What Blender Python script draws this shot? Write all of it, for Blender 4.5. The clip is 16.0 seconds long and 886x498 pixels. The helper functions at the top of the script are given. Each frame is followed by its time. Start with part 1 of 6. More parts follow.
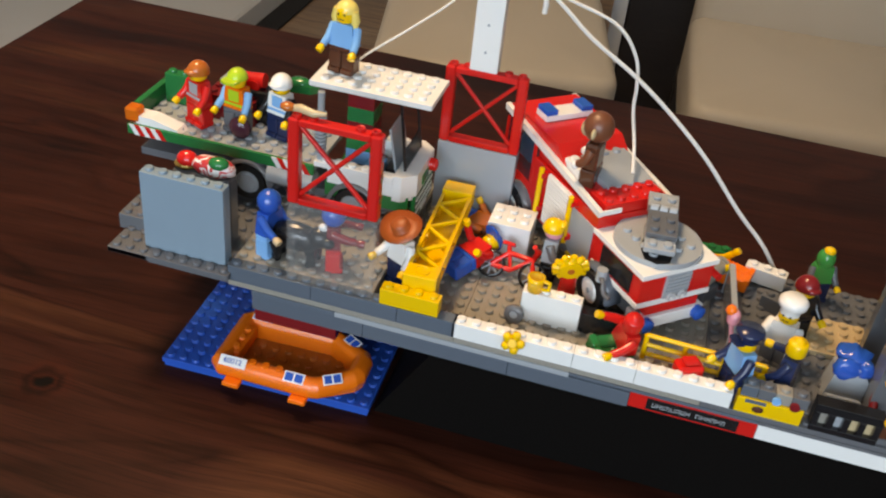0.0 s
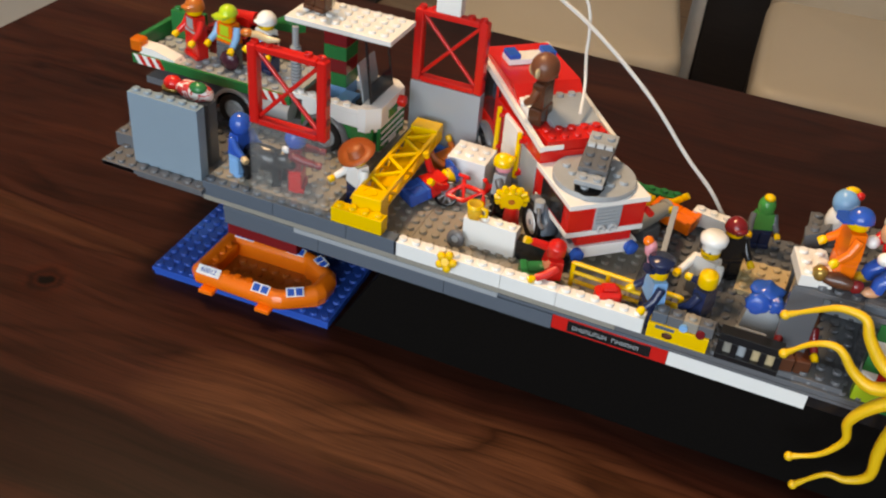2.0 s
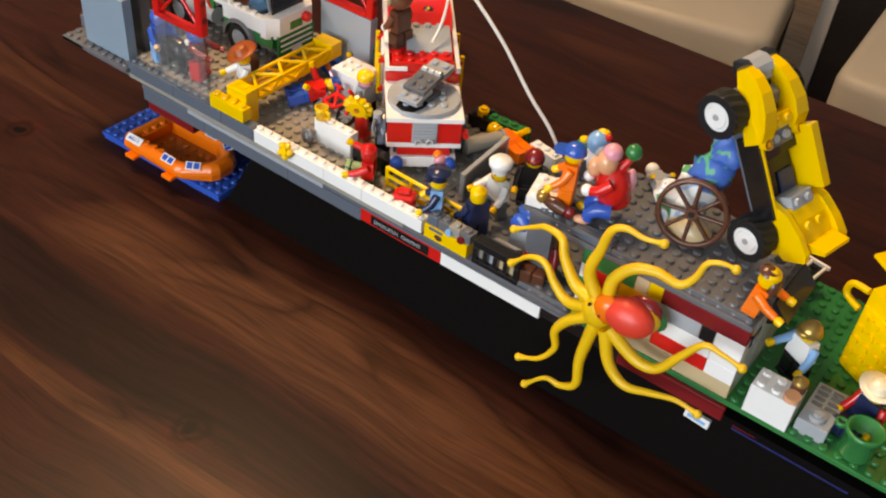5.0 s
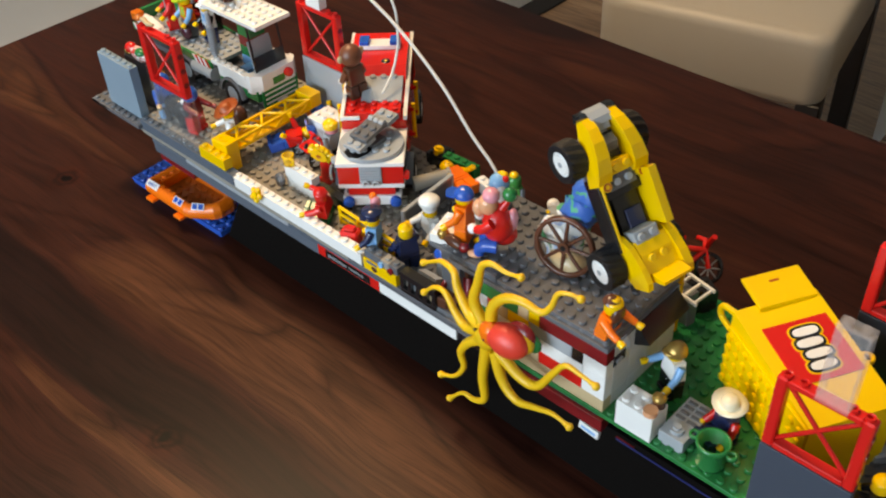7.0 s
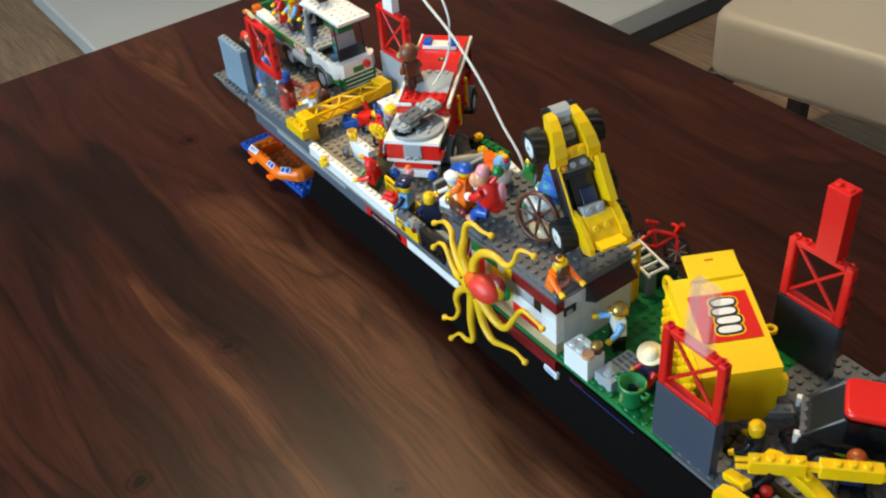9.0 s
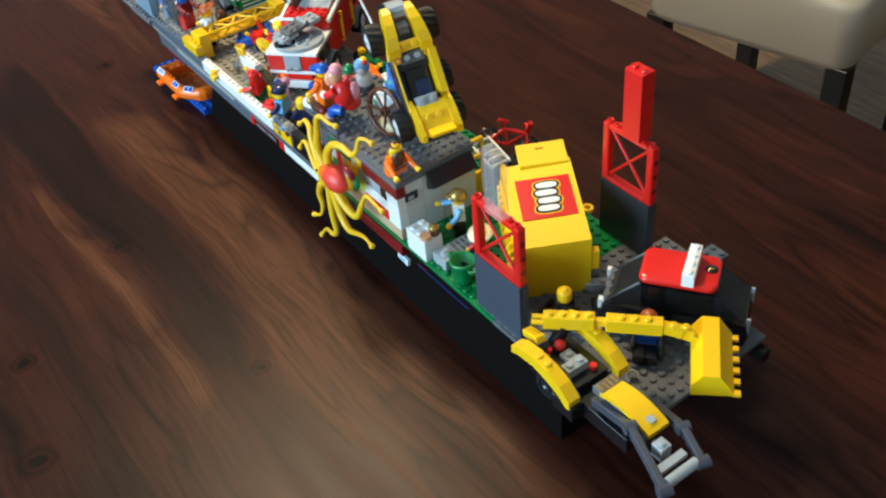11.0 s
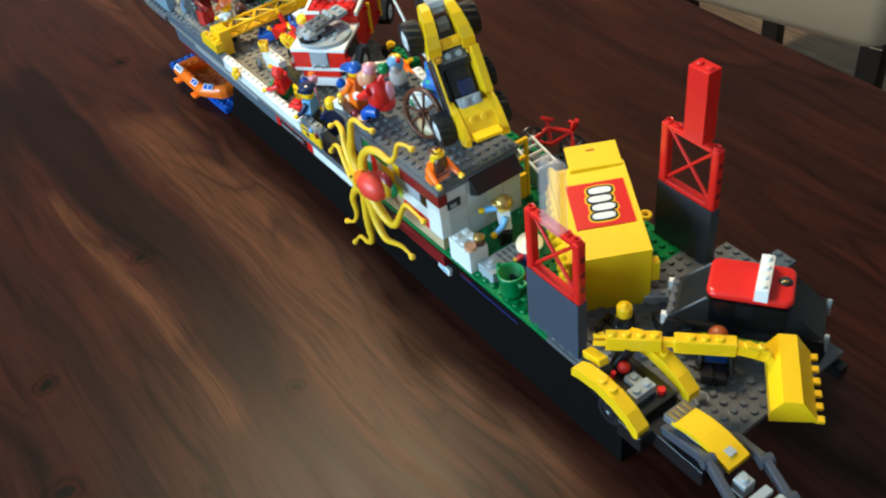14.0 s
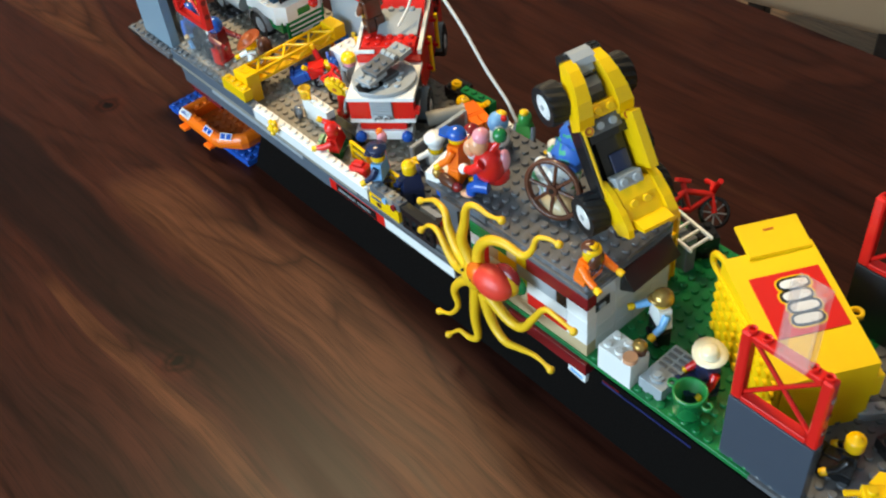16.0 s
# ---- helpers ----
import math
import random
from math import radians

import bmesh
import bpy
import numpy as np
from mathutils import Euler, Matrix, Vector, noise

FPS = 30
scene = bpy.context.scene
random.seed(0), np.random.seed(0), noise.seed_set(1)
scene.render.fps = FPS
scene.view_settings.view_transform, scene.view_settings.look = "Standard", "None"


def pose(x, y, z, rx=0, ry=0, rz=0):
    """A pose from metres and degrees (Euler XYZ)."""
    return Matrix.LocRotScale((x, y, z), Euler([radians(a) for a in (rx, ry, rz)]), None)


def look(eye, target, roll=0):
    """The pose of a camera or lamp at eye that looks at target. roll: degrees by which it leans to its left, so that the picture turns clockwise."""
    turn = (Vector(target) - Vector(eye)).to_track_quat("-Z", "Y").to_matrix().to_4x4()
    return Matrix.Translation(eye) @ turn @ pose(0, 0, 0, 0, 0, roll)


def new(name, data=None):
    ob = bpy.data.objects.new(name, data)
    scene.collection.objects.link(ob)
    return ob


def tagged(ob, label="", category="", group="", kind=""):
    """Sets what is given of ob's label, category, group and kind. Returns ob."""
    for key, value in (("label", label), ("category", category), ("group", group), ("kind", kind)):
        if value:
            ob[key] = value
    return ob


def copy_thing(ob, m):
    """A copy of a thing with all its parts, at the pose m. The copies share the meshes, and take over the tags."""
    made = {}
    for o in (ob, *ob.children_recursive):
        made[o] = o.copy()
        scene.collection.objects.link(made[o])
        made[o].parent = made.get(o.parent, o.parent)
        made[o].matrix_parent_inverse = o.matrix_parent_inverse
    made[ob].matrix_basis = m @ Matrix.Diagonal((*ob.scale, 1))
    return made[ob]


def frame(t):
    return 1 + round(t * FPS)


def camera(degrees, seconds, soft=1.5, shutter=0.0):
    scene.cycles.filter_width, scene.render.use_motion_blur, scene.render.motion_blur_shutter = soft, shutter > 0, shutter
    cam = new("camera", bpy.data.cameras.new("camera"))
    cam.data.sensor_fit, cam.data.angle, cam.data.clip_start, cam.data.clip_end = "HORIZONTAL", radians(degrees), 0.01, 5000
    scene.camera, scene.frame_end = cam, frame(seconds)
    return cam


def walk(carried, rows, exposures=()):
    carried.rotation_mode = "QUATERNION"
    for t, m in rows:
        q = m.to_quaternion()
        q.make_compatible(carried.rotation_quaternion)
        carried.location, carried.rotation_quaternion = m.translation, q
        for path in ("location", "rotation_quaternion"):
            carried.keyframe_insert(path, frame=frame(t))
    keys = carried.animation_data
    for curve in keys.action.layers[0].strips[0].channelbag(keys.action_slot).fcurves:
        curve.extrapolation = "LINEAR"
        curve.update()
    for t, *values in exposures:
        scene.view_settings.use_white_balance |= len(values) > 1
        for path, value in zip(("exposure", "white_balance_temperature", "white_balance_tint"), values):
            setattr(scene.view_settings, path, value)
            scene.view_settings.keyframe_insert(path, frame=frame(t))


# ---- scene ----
cam = camera(48.2, 16.0, soft=2.1, shutter=0.3)
PATH = [
    (0, (0.075, -0.39, 0.408), (-0.271, 1.214, -0.737), 6.6),
    (0.5, (0.107, -0.383, 0.401), (-0.282, 1.222, -0.727), 7.0),
    (1, (0.128, -0.386, 0.392), (-0.276, 1.217, -0.735), 7.2),
    (1.5, (0.149, -0.398, 0.393), (-0.289, 1.173, -0.765), 7.3),
    (2, (0.178, -0.412, 0.411), (-0.369, 1.107, -0.77), 5.4),
    (2.5, (0.208, -0.436, 0.436), (-0.445, 1.031, -0.756), 5.8),
    (3, (0.24, -0.448, 0.43), (-0.466, 0.99, -0.766), 7.0),
    (3.5, (0.272, -0.447, 0.442), (-0.501, 0.953, -0.759), 6.5),
    (4, (0.306, -0.425, 0.435), (-0.482, 0.942, -0.794), 6.8),
    (4.5, (0.365, -0.407, 0.447), (-0.446, 0.919, -0.812), 8.1),
    (5, (0.415, -0.381, 0.455), (-0.437, 0.899, -0.825), 5.9),
    (5.2, (0.417, -0.369, 0.47), (-0.433, 0.874, -0.846), 4.4),
    (7.3, (0.578, -0.324, 0.531), (-0.532, 0.742, -0.746), -3.0),
    (7.5, (0.592, -0.345, 0.541), (-0.519, 0.737, -0.722), -1.8),
    (8, (0.622, -0.349, 0.574), (-0.555, 0.647, -0.701), -2.5),
    (8.2, (0.641, -0.34, 0.582), (-0.574, 0.611, -0.691), -3.8),
    (10.3, (0.827, -0.312, 0.58), (-0.522, 0.455, -0.681), -4.5),
    (10.5, (0.838, -0.299, 0.569), (-0.494, 0.481, -0.703), -5.0),
    (11, (0.85, -0.281, 0.561), (-0.431, 0.528, -0.745), -5.9),
    (11.5, (0.856, -0.267, 0.551), (-0.393, 0.555, -0.778), -6.4),
    (12, (0.847, -0.263, 0.551), (-0.393, 0.553, -0.789), -6.9),
    (12.5, (0.842, -0.265, 0.552), (-0.406, 0.539, -0.789), -6.9),
    (13, (0.835, -0.265, 0.551), (-0.42, 0.534, -0.785), -6.8),
    (13.5, (0.825, -0.268, 0.551), (-0.44, 0.525, -0.781), -6.9),
    (14, (0.795, -0.272, 0.55), (-0.477, 0.501, -0.787), -7.6),
    (14.5, (0.758, -0.276, 0.545), (-0.521, 0.484, -0.79), -7.4),
    (15, (0.706, -0.277, 0.542), (-0.556, 0.508, -0.795), -7.3),
    (15.5, (0.647, -0.274, 0.534), (-0.566, 0.542, -0.831), -7.9),
    (16, (0.592, -0.275, 0.526), (-0.562, 0.586, -0.862), -7.0),
]
walk(cam, [(t, look(eye, target, roll)) for t, eye, target, roll in PATH], exposures=((0.0, -0.30, 8050, 17), (3.0, -0.24, 8900, 21), (5.0, -0.10, 9000, 23), (8.0, -0.05, 7300, 9), (10.5, 0.28, 6500, 3), (12.5, 0.26, 6050, -1), (14.0, 0.26, 6200, -1), (16.0, 0.14, 6950, 5)))

# ---- light ----
world = bpy.data.worlds.new("sky")
scene.world = world
world.use_nodes = True
sky = world.node_tree.nodes.new("ShaderNodeTexSky")
sky.sky_type, sky.sun_disc = "NISHITA", False
sky.sun_elevation, sky.sun_rotation = radians(35), radians(200)
world.node_tree.links.new(sky.outputs[0], world.node_tree.nodes["Background"].inputs[0])
world.node_tree.nodes["Background"].inputs[1].default_value = 0.12


def area_lamp(name, m, sx, sy, watts, color):
    data = bpy.data.lights.new(name, "AREA")
    data.shape, data.size, data.size_y, data.energy, data.color = "RECTANGLE", sx, sy, watts, color
    ob = new(name, data)
    ob.matrix_world = m
    return ob


# daylight through the window behind the camera, and the warm lamp over the table
area_lamp("window_light", look((0.1, -2.5, 0.85), (0.25, 0.0, 0.1)), 2.1, 1.25, 96.0, (0.51, 0.74, 1.0))
area_lamp("ceiling_lamp_light", look((-0.50, 0.20, 1.66), (0.1, 0.1, 0.0)), 0.45, 0.45, 45.0, (1.0, 0.77, 0.50))
scene.view_settings.exposure = 0.0


# ---- materials ----
def mat_base(name, rough=0.3, metal=0.0):
    m = bpy.data.materials.new(name)
    m.use_nodes = True
    nt = m.node_tree
    b = nt.nodes["Principled BSDF"]
    b.inputs["Roughness"].default_value = rough
    b.inputs["Metallic"].default_value = metal
    return m, nt, b


def node(nt, kind, **sets):
    n = nt.nodes.new(kind)
    for k, v in sets.items():
        if k in n.inputs:
            n.inputs[k].default_value = v
    return n


PLASTICS = {}


def plastic(name, color, rough=0.19, spread=0.05, coat=0.0):
    """Moulded plastic: fine scuffs in gloss and relief, slight tone change from piece to piece."""
    if name in PLASTICS:
        return PLASTICS[name]
    m, nt, b = mat_base(name, rough)
    tc = node(nt, "ShaderNodeTexCoord")
    big = node(nt, "ShaderNodeTexNoise", Scale=60.0, Detail=3.0)
    fine = node(nt, "ShaderNodeTexNoise", Scale=900.0, Detail=4.0)
    for n in (big, fine):
        nt.links.new(tc.outputs["Object"], n.inputs["Vector"])
    ramp = node(nt, "ShaderNodeMapRange")
    ramp.inputs["To Min"].default_value, ramp.inputs["To Max"].default_value = rough * 0.7, rough * 1.6
    nt.links.new(fine.outputs[0], ramp.inputs["Value"])
    nt.links.new(ramp.outputs[0], b.inputs["Roughness"])
    info = node(nt, "ShaderNodeObjectInfo")
    add = node(nt, "ShaderNodeMath")
    add.operation = "ADD"
    nt.links.new(info.outputs["Random"], add.inputs[0])
    nt.links.new(big.outputs[0], add.inputs[1])
    val = node(nt, "ShaderNodeMapRange")
    val.inputs["From Max"].default_value = 2.0
    val.inputs["To Min"].default_value, val.inputs["To Max"].default_value = 1 - spread, 1 + spread
    nt.links.new(add.outputs[0], val.inputs["Value"])
    hsv = node(nt, "ShaderNodeHueSaturation", Color=(*color, 1))
    nt.links.new(val.outputs[0], hsv.inputs["Value"])
    nt.links.new(hsv.outputs[0], b.inputs["Base Color"])
    bump = node(nt, "ShaderNodeBump", Strength=0.04, Distance=0.0001)
    nt.links.new(fine.outputs[0], bump.inputs["Height"])
    nt.links.new(bump.outputs[0], b.inputs["Normal"])
    b.inputs["IOR"].default_value = 1.53
    PLASTICS[name] = m
    return m


RED = plastic("red_plastic", (0.66, 0.016, 0.012))
DARKRED = plastic("dark_red_plastic", (0.20, 0.012, 0.014))
YELLOW = plastic("yellow_plastic", (0.86, 0.52, 0.008))
BLUE = plastic("blue_plastic", (0.012, 0.085, 0.42))
AZURE = plastic("light_blue_plastic", (0.18, 0.42, 0.72))
GREEN = plastic("green_plastic", (0.008, 0.17, 0.045))
LEAFGREEN = plastic("leaf_green_plastic", (0.035, 0.27, 0.055))
LIME = plastic("lime_plastic", (0.42, 0.60, 0.03))
WHITE = plastic("white_plastic", (0.80, 0.80, 0.77))
PALEGRAY = plastic("pale_gray_plastic", (0.56, 0.57, 0.56))
LGRAY = plastic("light_gray_plastic", (0.34, 0.37, 0.39))
OGRAY = plastic("old_gray_plastic", (0.29, 0.27, 0.23))
DGRAY = plastic("dark_gray_plastic", (0.125, 0.13, 0.14))
BLUEGRAY = plastic("bluish_dark_gray_plastic", (0.10, 0.125, 0.155))
BLACK = plastic("black_plastic", (0.010, 0.010, 0.011))
# near black, so that the deep shade under the hull is in the colour
SHADEBLACK = plastic("shade_black_base", (0.0034, 0.0025, 0.0020), rough=0.6)
SHADEBLACK.node_tree.nodes["Principled BSDF"].inputs["Specular IOR Level"].default_value = 0.08
ORANGE = plastic("orange_plastic", (0.90, 0.17, 0.010))
DORANGE = plastic("dark_orange_plastic", (0.50, 0.13, 0.02))
HATBROWN = plastic("rust_brown_plastic", (0.36, 0.075, 0.012), rough=0.4)
FURBROWN = plastic("mid_brown_plastic", (0.17, 0.055, 0.024), rough=0.35)
BROWN = plastic("brown_plastic", (0.10, 0.035, 0.018))
TAN = plastic("tan_plastic", (0.55, 0.42, 0.24))
PINK = plastic("pink_plastic", (0.75, 0.30, 0.36))
SKIN = plastic("tan_orange_plastic", (0.70, 0.34, 0.18))
CHARCOAL = plastic("charcoal_plastic", (0.030, 0.032, 0.037))
NAVY = plastic("dark_blue_plastic", (0.012, 0.022, 0.07))
PURPLE = plastic("purple_plastic", (0.07, 0.018, 0.03))
GOLD = plastic("gold_plastic", (0.42, 0.26, 0.07), rough=0.2)
GOLD.node_tree.nodes["Principled BSDF"].inputs["Metallic"].default_value = 0.6
RUBBER = plastic("black_rubber", (0.009, 0.009, 0.010), rough=0.5)
RUBBER.node_tree.nodes["Principled BSDF"].inputs["Specular IOR Level"].default_value = 0.3
BLOND = plastic("pale_yellow_plastic", (0.80, 0.62, 0.16))
CREAM = plastic("cream_plastic", (0.74, 0.66, 0.46))
SILVER = plastic("silver_plastic", (0.5, 0.5, 0.5), rough=0.22)


def clear(name, color, rough=0.06, body=0.09):
    """Thin clear plastic: light passes nearly straight through, with gloss and a faint milky tint."""
    m, nt, b = mat_base(name, rough)
    b.inputs["Base Color"].default_value = (*color, 1)
    sm = node(nt, "ShaderNodeTexNoise", Scale=120.0, Detail=4.0)
    r = node(nt, "ShaderNodeMapRange")
    r.inputs["To Min"].default_value, r.inputs["To Max"].default_value = rough, rough + 0.12
    nt.links.new(sm.outputs[0], r.inputs["Value"])
    nt.links.new(r.outputs[0], b.inputs["Roughness"])
    tr = node(nt, "ShaderNodeBsdfTransparent", Color=tuple(min(1, c * 0.35 + 0.62) if min(color) > 0.5 else c ** 0.5 for c in color) + (1,))
    mix = node(nt, "ShaderNodeMixShader", Fac=1 - body)
    nt.links.new(b.outputs[0], mix.inputs[1])
    nt.links.new(tr.outputs[0], mix.inputs[2])
    nt.links.new(mix.outputs[0], nt.nodes["Material Output"].inputs["Surface"])
    return m


CLEAR = clear("clear_plastic", (0.93, 0.93, 0.92), body=0.045)
PALECLEAR = clear("pale_clear_plastic", (0.90, 0.82, 0.78), body=0.11)
PANELDARK = plastic("dark_panel_plastic", (0.052, 0.066, 0.088))
SANDBLUE = plastic("sand_blue_gray_plastic", (0.22, 0.30, 0.36))
SMOKEGRAY = clear("clear_gray_plastic", (0.075, 0.082, 0.085), body=0.22)
BLACKGLASS = clear("black_smoked_plastic", (0.012, 0.013, 0.013), body=0.55)
SMOKE = clear("smoked_clear_plastic", (0.06, 0.07, 0.08), body=0.3)
CLEARBLUE = clear("clear_blue_plastic", (0.02, 0.14, 0.62), body=0.7)
CLEARORANGE = clear("clear_orange_plastic", (0.9, 0.22, 0.02), body=0.6)
CLEARYELLOW = clear("clear_yellow_plastic", (0.9, 0.62, 0.06), body=0.55)


def wood(name, dark, mid, light, bands, rough, turn=0.0, veins=0.65, knots=(), streaks=(), spec=0.5):
    """Flat-sawn timber: broad wavy bands of heart and sap wood, dark veins, knots and fine pores."""
    m, nt, b = mat_base(name, rough)
    tc = node(nt, "ShaderNodeTexCoord")
    rot = node(nt, "ShaderNodeMapping")
    rot.inputs["Rotation"].default_value = (0, 0, radians(-turn))
    nt.links.new(tc.outputs["Object"], rot.inputs["Vector"])

    def stretched(sx, sy):
        mp = node(nt, "ShaderNodeMapping")
        mp.inputs["Scale"].default_value = (sx, sy, sy)
        nt.links.new(rot.outputs[0], mp.inputs["Vector"])
        return mp

    def noisy(mp, detail, rgh=0.55, dist=0.0):
        n = node(nt, "ShaderNodeTexNoise", Scale=1.0, Detail=detail, Roughness=rgh, Distortion=dist)
        nt.links.new(mp.outputs[0], n.inputs["Vector"])
        return n

    def ramp(src, stops):
        r = node(nt, "ShaderNodeValToRGB")
        e = r.color_ramp.elements
        while len(e) < len(stops):
            e.new(0.5)
        for k, (at, c) in enumerate(stops):
            e[k].position, e[k].color = at, (*c, 1)
        nt.links.new(src, r.inputs[0])
        return r

    def times(a, c, fac=1.0):
        mx = node(nt, "ShaderNodeMix")
        mx.data_type, mx.blend_type = "RGBA", "MULTIPLY"
        mx.inputs[0].default_value = fac
        nt.links.new(a, mx.inputs[6])
        nt.links.new(c, mx.inputs[7])
        return mx.outputs[2]

    # slow sideways drift so that every line of grain bends alike
    drift = noisy(stretched(bands * 1.3, bands * 3.0), 2.0)
    mid_off = node(nt, "ShaderNodeVectorMath")
    mid_off.operation = "SUBTRACT"
    mid_off.inputs[1].default_value = (0.5, 0.5, 0.5)
    nt.links.new(drift.outputs["Color"], mid_off.inputs[0])
    lift = node(nt, "ShaderNodeVectorMath")
    lift.operation = "MULTIPLY_ADD"
    lift.inputs[1].default_value = (0, 0.055, 0)
    nt.links.new(mid_off.outputs[0], lift.inputs[0])
    nt.links.new(rot.outputs[0], lift.inputs[2])
    rot = lift
    fig = noisy(stretched(bands * 0.8, bands * 4.6), 3.0, 0.5, 0.55)
    # heartwood, sapwood and painted shade streaks: y, half width, x from, x to, how much lighter or darker
    xyz = node(nt, "ShaderNodeSeparateXYZ")
    nt.links.new(rot.outputs[0], xyz.inputs[0])

    def math2(op, p, q):
        n = node(nt, "ShaderNodeMath")
        n.operation = op
        for k, w in enumerate((p, q)):
            if isinstance(w, (int, float)):
                n.inputs[k].default_value = w
            else:
                nt.links.new(w, n.inputs[k])
        return n.outputs[0]

    def soft_step(src, a0, a1, b0, b1):
        r = node(nt, "ShaderNodeMapRange")
        r.interpolation_type = "SMOOTHSTEP"
        for k, w in zip(("From Min", "From Max", "To Min", "To Max"), (a0, a1, b0, b1)):
            r.inputs[k].default_value = w
        nt.links.new(src, r.inputs["Value"])
        return r.outputs[0]

    tone = math2("ADD", math2("MULTIPLY", fig.outputs[0], 0.72), 0.135)
    for y0, half, x0, x1, amount in streaks:
        off = math2("ABSOLUTE", math2("SUBTRACT", xyz.outputs[1], y0), 0.0)
        across = soft_step(off, half * 0.75, half * 1.12, amount, 0.0)
        along = math2("MULTIPLY", soft_step(xyz.outputs[0], x0 - 0.05, x0 + 0.05, 0.0, 1.0), soft_step(xyz.outputs[0], x1 - 0.05, x1 + 0.05, 1.0, 0.0))
        tone = math2("ADD", tone, math2("MULTIPLY", across, along))
    col = ramp(tone, ((0.34, dark), (0.45, mid), (0.52, mid), (0.62, light), (0.76, light)))
    # growth lines follow the level lines of the figure
    ring = math2("PINGPONG", math2("MULTIPLY", fig.outputs[0], 11.0), 0.5)
    vr = ramp(ring, ((0.0, (0.34, 0.28, 0.26)), (0.07, (0.62, 0.58, 0.55)), (0.26, (1, 1, 1))))
    where = noisy(stretched(bands * 1.1, bands * 5.0), 2.0)
    wr = node(nt, "ShaderNodeMapRange")
    wr.inputs["From Min"].default_value, wr.inputs["From Max"].default_value = 0.40, 0.60
    wr.inputs["To Max"].default_value = veins
    nt.links.new(where.outputs[0], wr.inputs["Value"])
    mx = node(nt, "ShaderNodeMix")
    mx.data_type, mx.blend_type = "RGBA", "MULTIPLY"
    nt.links.new(wr.outputs[0], mx.inputs[0])
    nt.links.new(col.outputs[0], mx.inputs[6])
    nt.links.new(vr.outputs[0], mx.inputs[7])
    out = mx.outputs[2]
    streak = noisy(stretched(bands * 2.2, bands * 34), 4.0, 0.6)
    out = times(out, ramp(streak.outputs[0], ((0.3, (0.70, 0.68, 0.67)), (0.7, (1.16, 1.15, 1.14)))).outputs[0])
    line = noisy(stretched(bands * 4, bands * 95), 3.0, 0.65)
    out = times(out, ramp(line.outputs[0], ((0.36, (0.55, 0.52, 0.50)), (0.48, (1.0, 1.0, 1.0)), (0.72, (1.30, 1.28, 1.26)))).outputs[0], 0.70)
    pore = noisy(stretched(26, 900), 3.0)
    out = times(out, ramp(pore.outputs[0], ((0.34, (0.70, 0.70, 0.70)), (0.5, (1.05, 1.05, 1.05)))).outputs[0])
    for kx, ky, size in knots:
        d = node(nt, "ShaderNodeVectorMath")
        d.operation = "DISTANCE"
        d.inputs[1].default_value = (kx, ky, 0)
        wob = node(nt, "ShaderNodeTexNoise", Scale=70.0, Detail=2.0)
        nt.links.new(tc.outputs["Object"], wob.inputs["Vector"])
        wm = node(nt, "ShaderNodeVectorMath")
        wm.operation = "MULTIPLY_ADD"
        wm.inputs[1].default_value = (0.012, 0.012, 0)
        nt.links.new(wob.outputs["Color"], wm.inputs[0])
        nt.links.new(tc.outputs["Object"], wm.inputs[2])
        nt.links.new(wm.outputs[0], d.inputs[0])
        sc = node(nt, "ShaderNodeMath")
        sc.operation = "DIVIDE"
        sc.inputs[1].default_value = size
        nt.links.new(d.outputs["Value"], sc.inputs[0])
        out = times(out, ramp(sc.outputs[0], ((0.18, (0.05, 0.04, 0.04)), (0.32, (1.0, 0.72, 0.55)), (0.46, (0.42, 0.32, 0.28)), (0.66, (1.15, 0.95, 0.85)), (1.0, (1, 1, 1)))).outputs[0])
    nt.links.new(out, b.inputs["Base Color"])
    b.inputs["Specular IOR Level"].default_value = spec
    rr = node(nt, "ShaderNodeMapRange")
    rr.inputs["To Min"].default_value, rr.inputs["To Max"].default_value = rough * 0.8, rough * 1.3
    nt.links.new(streak.outputs[0], rr.inputs["Value"])
    nt.links.new(rr.outputs[0], b.inputs["Roughness"])
    bp = node(nt, "ShaderNodeBump", Strength=0.10, Distance=0.0003)
    nt.links.new(pore.outputs[0], bp.inputs["Height"])
    nt.links.new(bp.outputs[0], b.inputs["Normal"])
    return m


TABLEWOOD = wood("dark_rosewood", (0.0135, 0.0042, 0.0033), (0.0368, 0.0102, 0.0061), (0.078, 0.0288, 0.0134), 2.4, 0.36, turn=1, veins=0.9, spec=0.125,
                 knots=((0.108, -0.147, 0.020), (0.300, -0.287, 0.026), (0.325, -0.118, 0.014), (0.195, -0.265, 0.018), (-0.219, -0.033, 0.022)),
                 streaks=((-0.068, 0.028, -0.12, 0.29, 0.09), (-0.078, 0.054, 0.26, 0.80, 0.10), (-0.179, 0.006, -0.05, 0.30, 0.16), (-0.187, 0.025, 0.27, 0.60, 0.10),
                          (-0.136, 0.032, -0.30, 0.30, -0.13), (-0.255, 0.064, -0.3, 0.8, -0.09), (-0.35, 0.05, 0.0, 0.9, -0.04),
                          # the last streak paints the shade on the table off the bow
                          (0.36, 0.20, -0.6, 1.0, -0.03), (0.11, 0.10, 0.50, 1.3, -0.07)))
FLOORWOOD = wood("light_oak_floor", (0.20, 0.12, 0.065), (0.29, 0.18, 0.10), (0.36, 0.24, 0.14), 2.0, 0.45, veins=0.2)
DARKWOOD = wood("espresso_wood", (0.006, 0.005, 0.005), (0.010, 0.008, 0.008), (0.016, 0.013, 0.012), 5.0, 0.4)


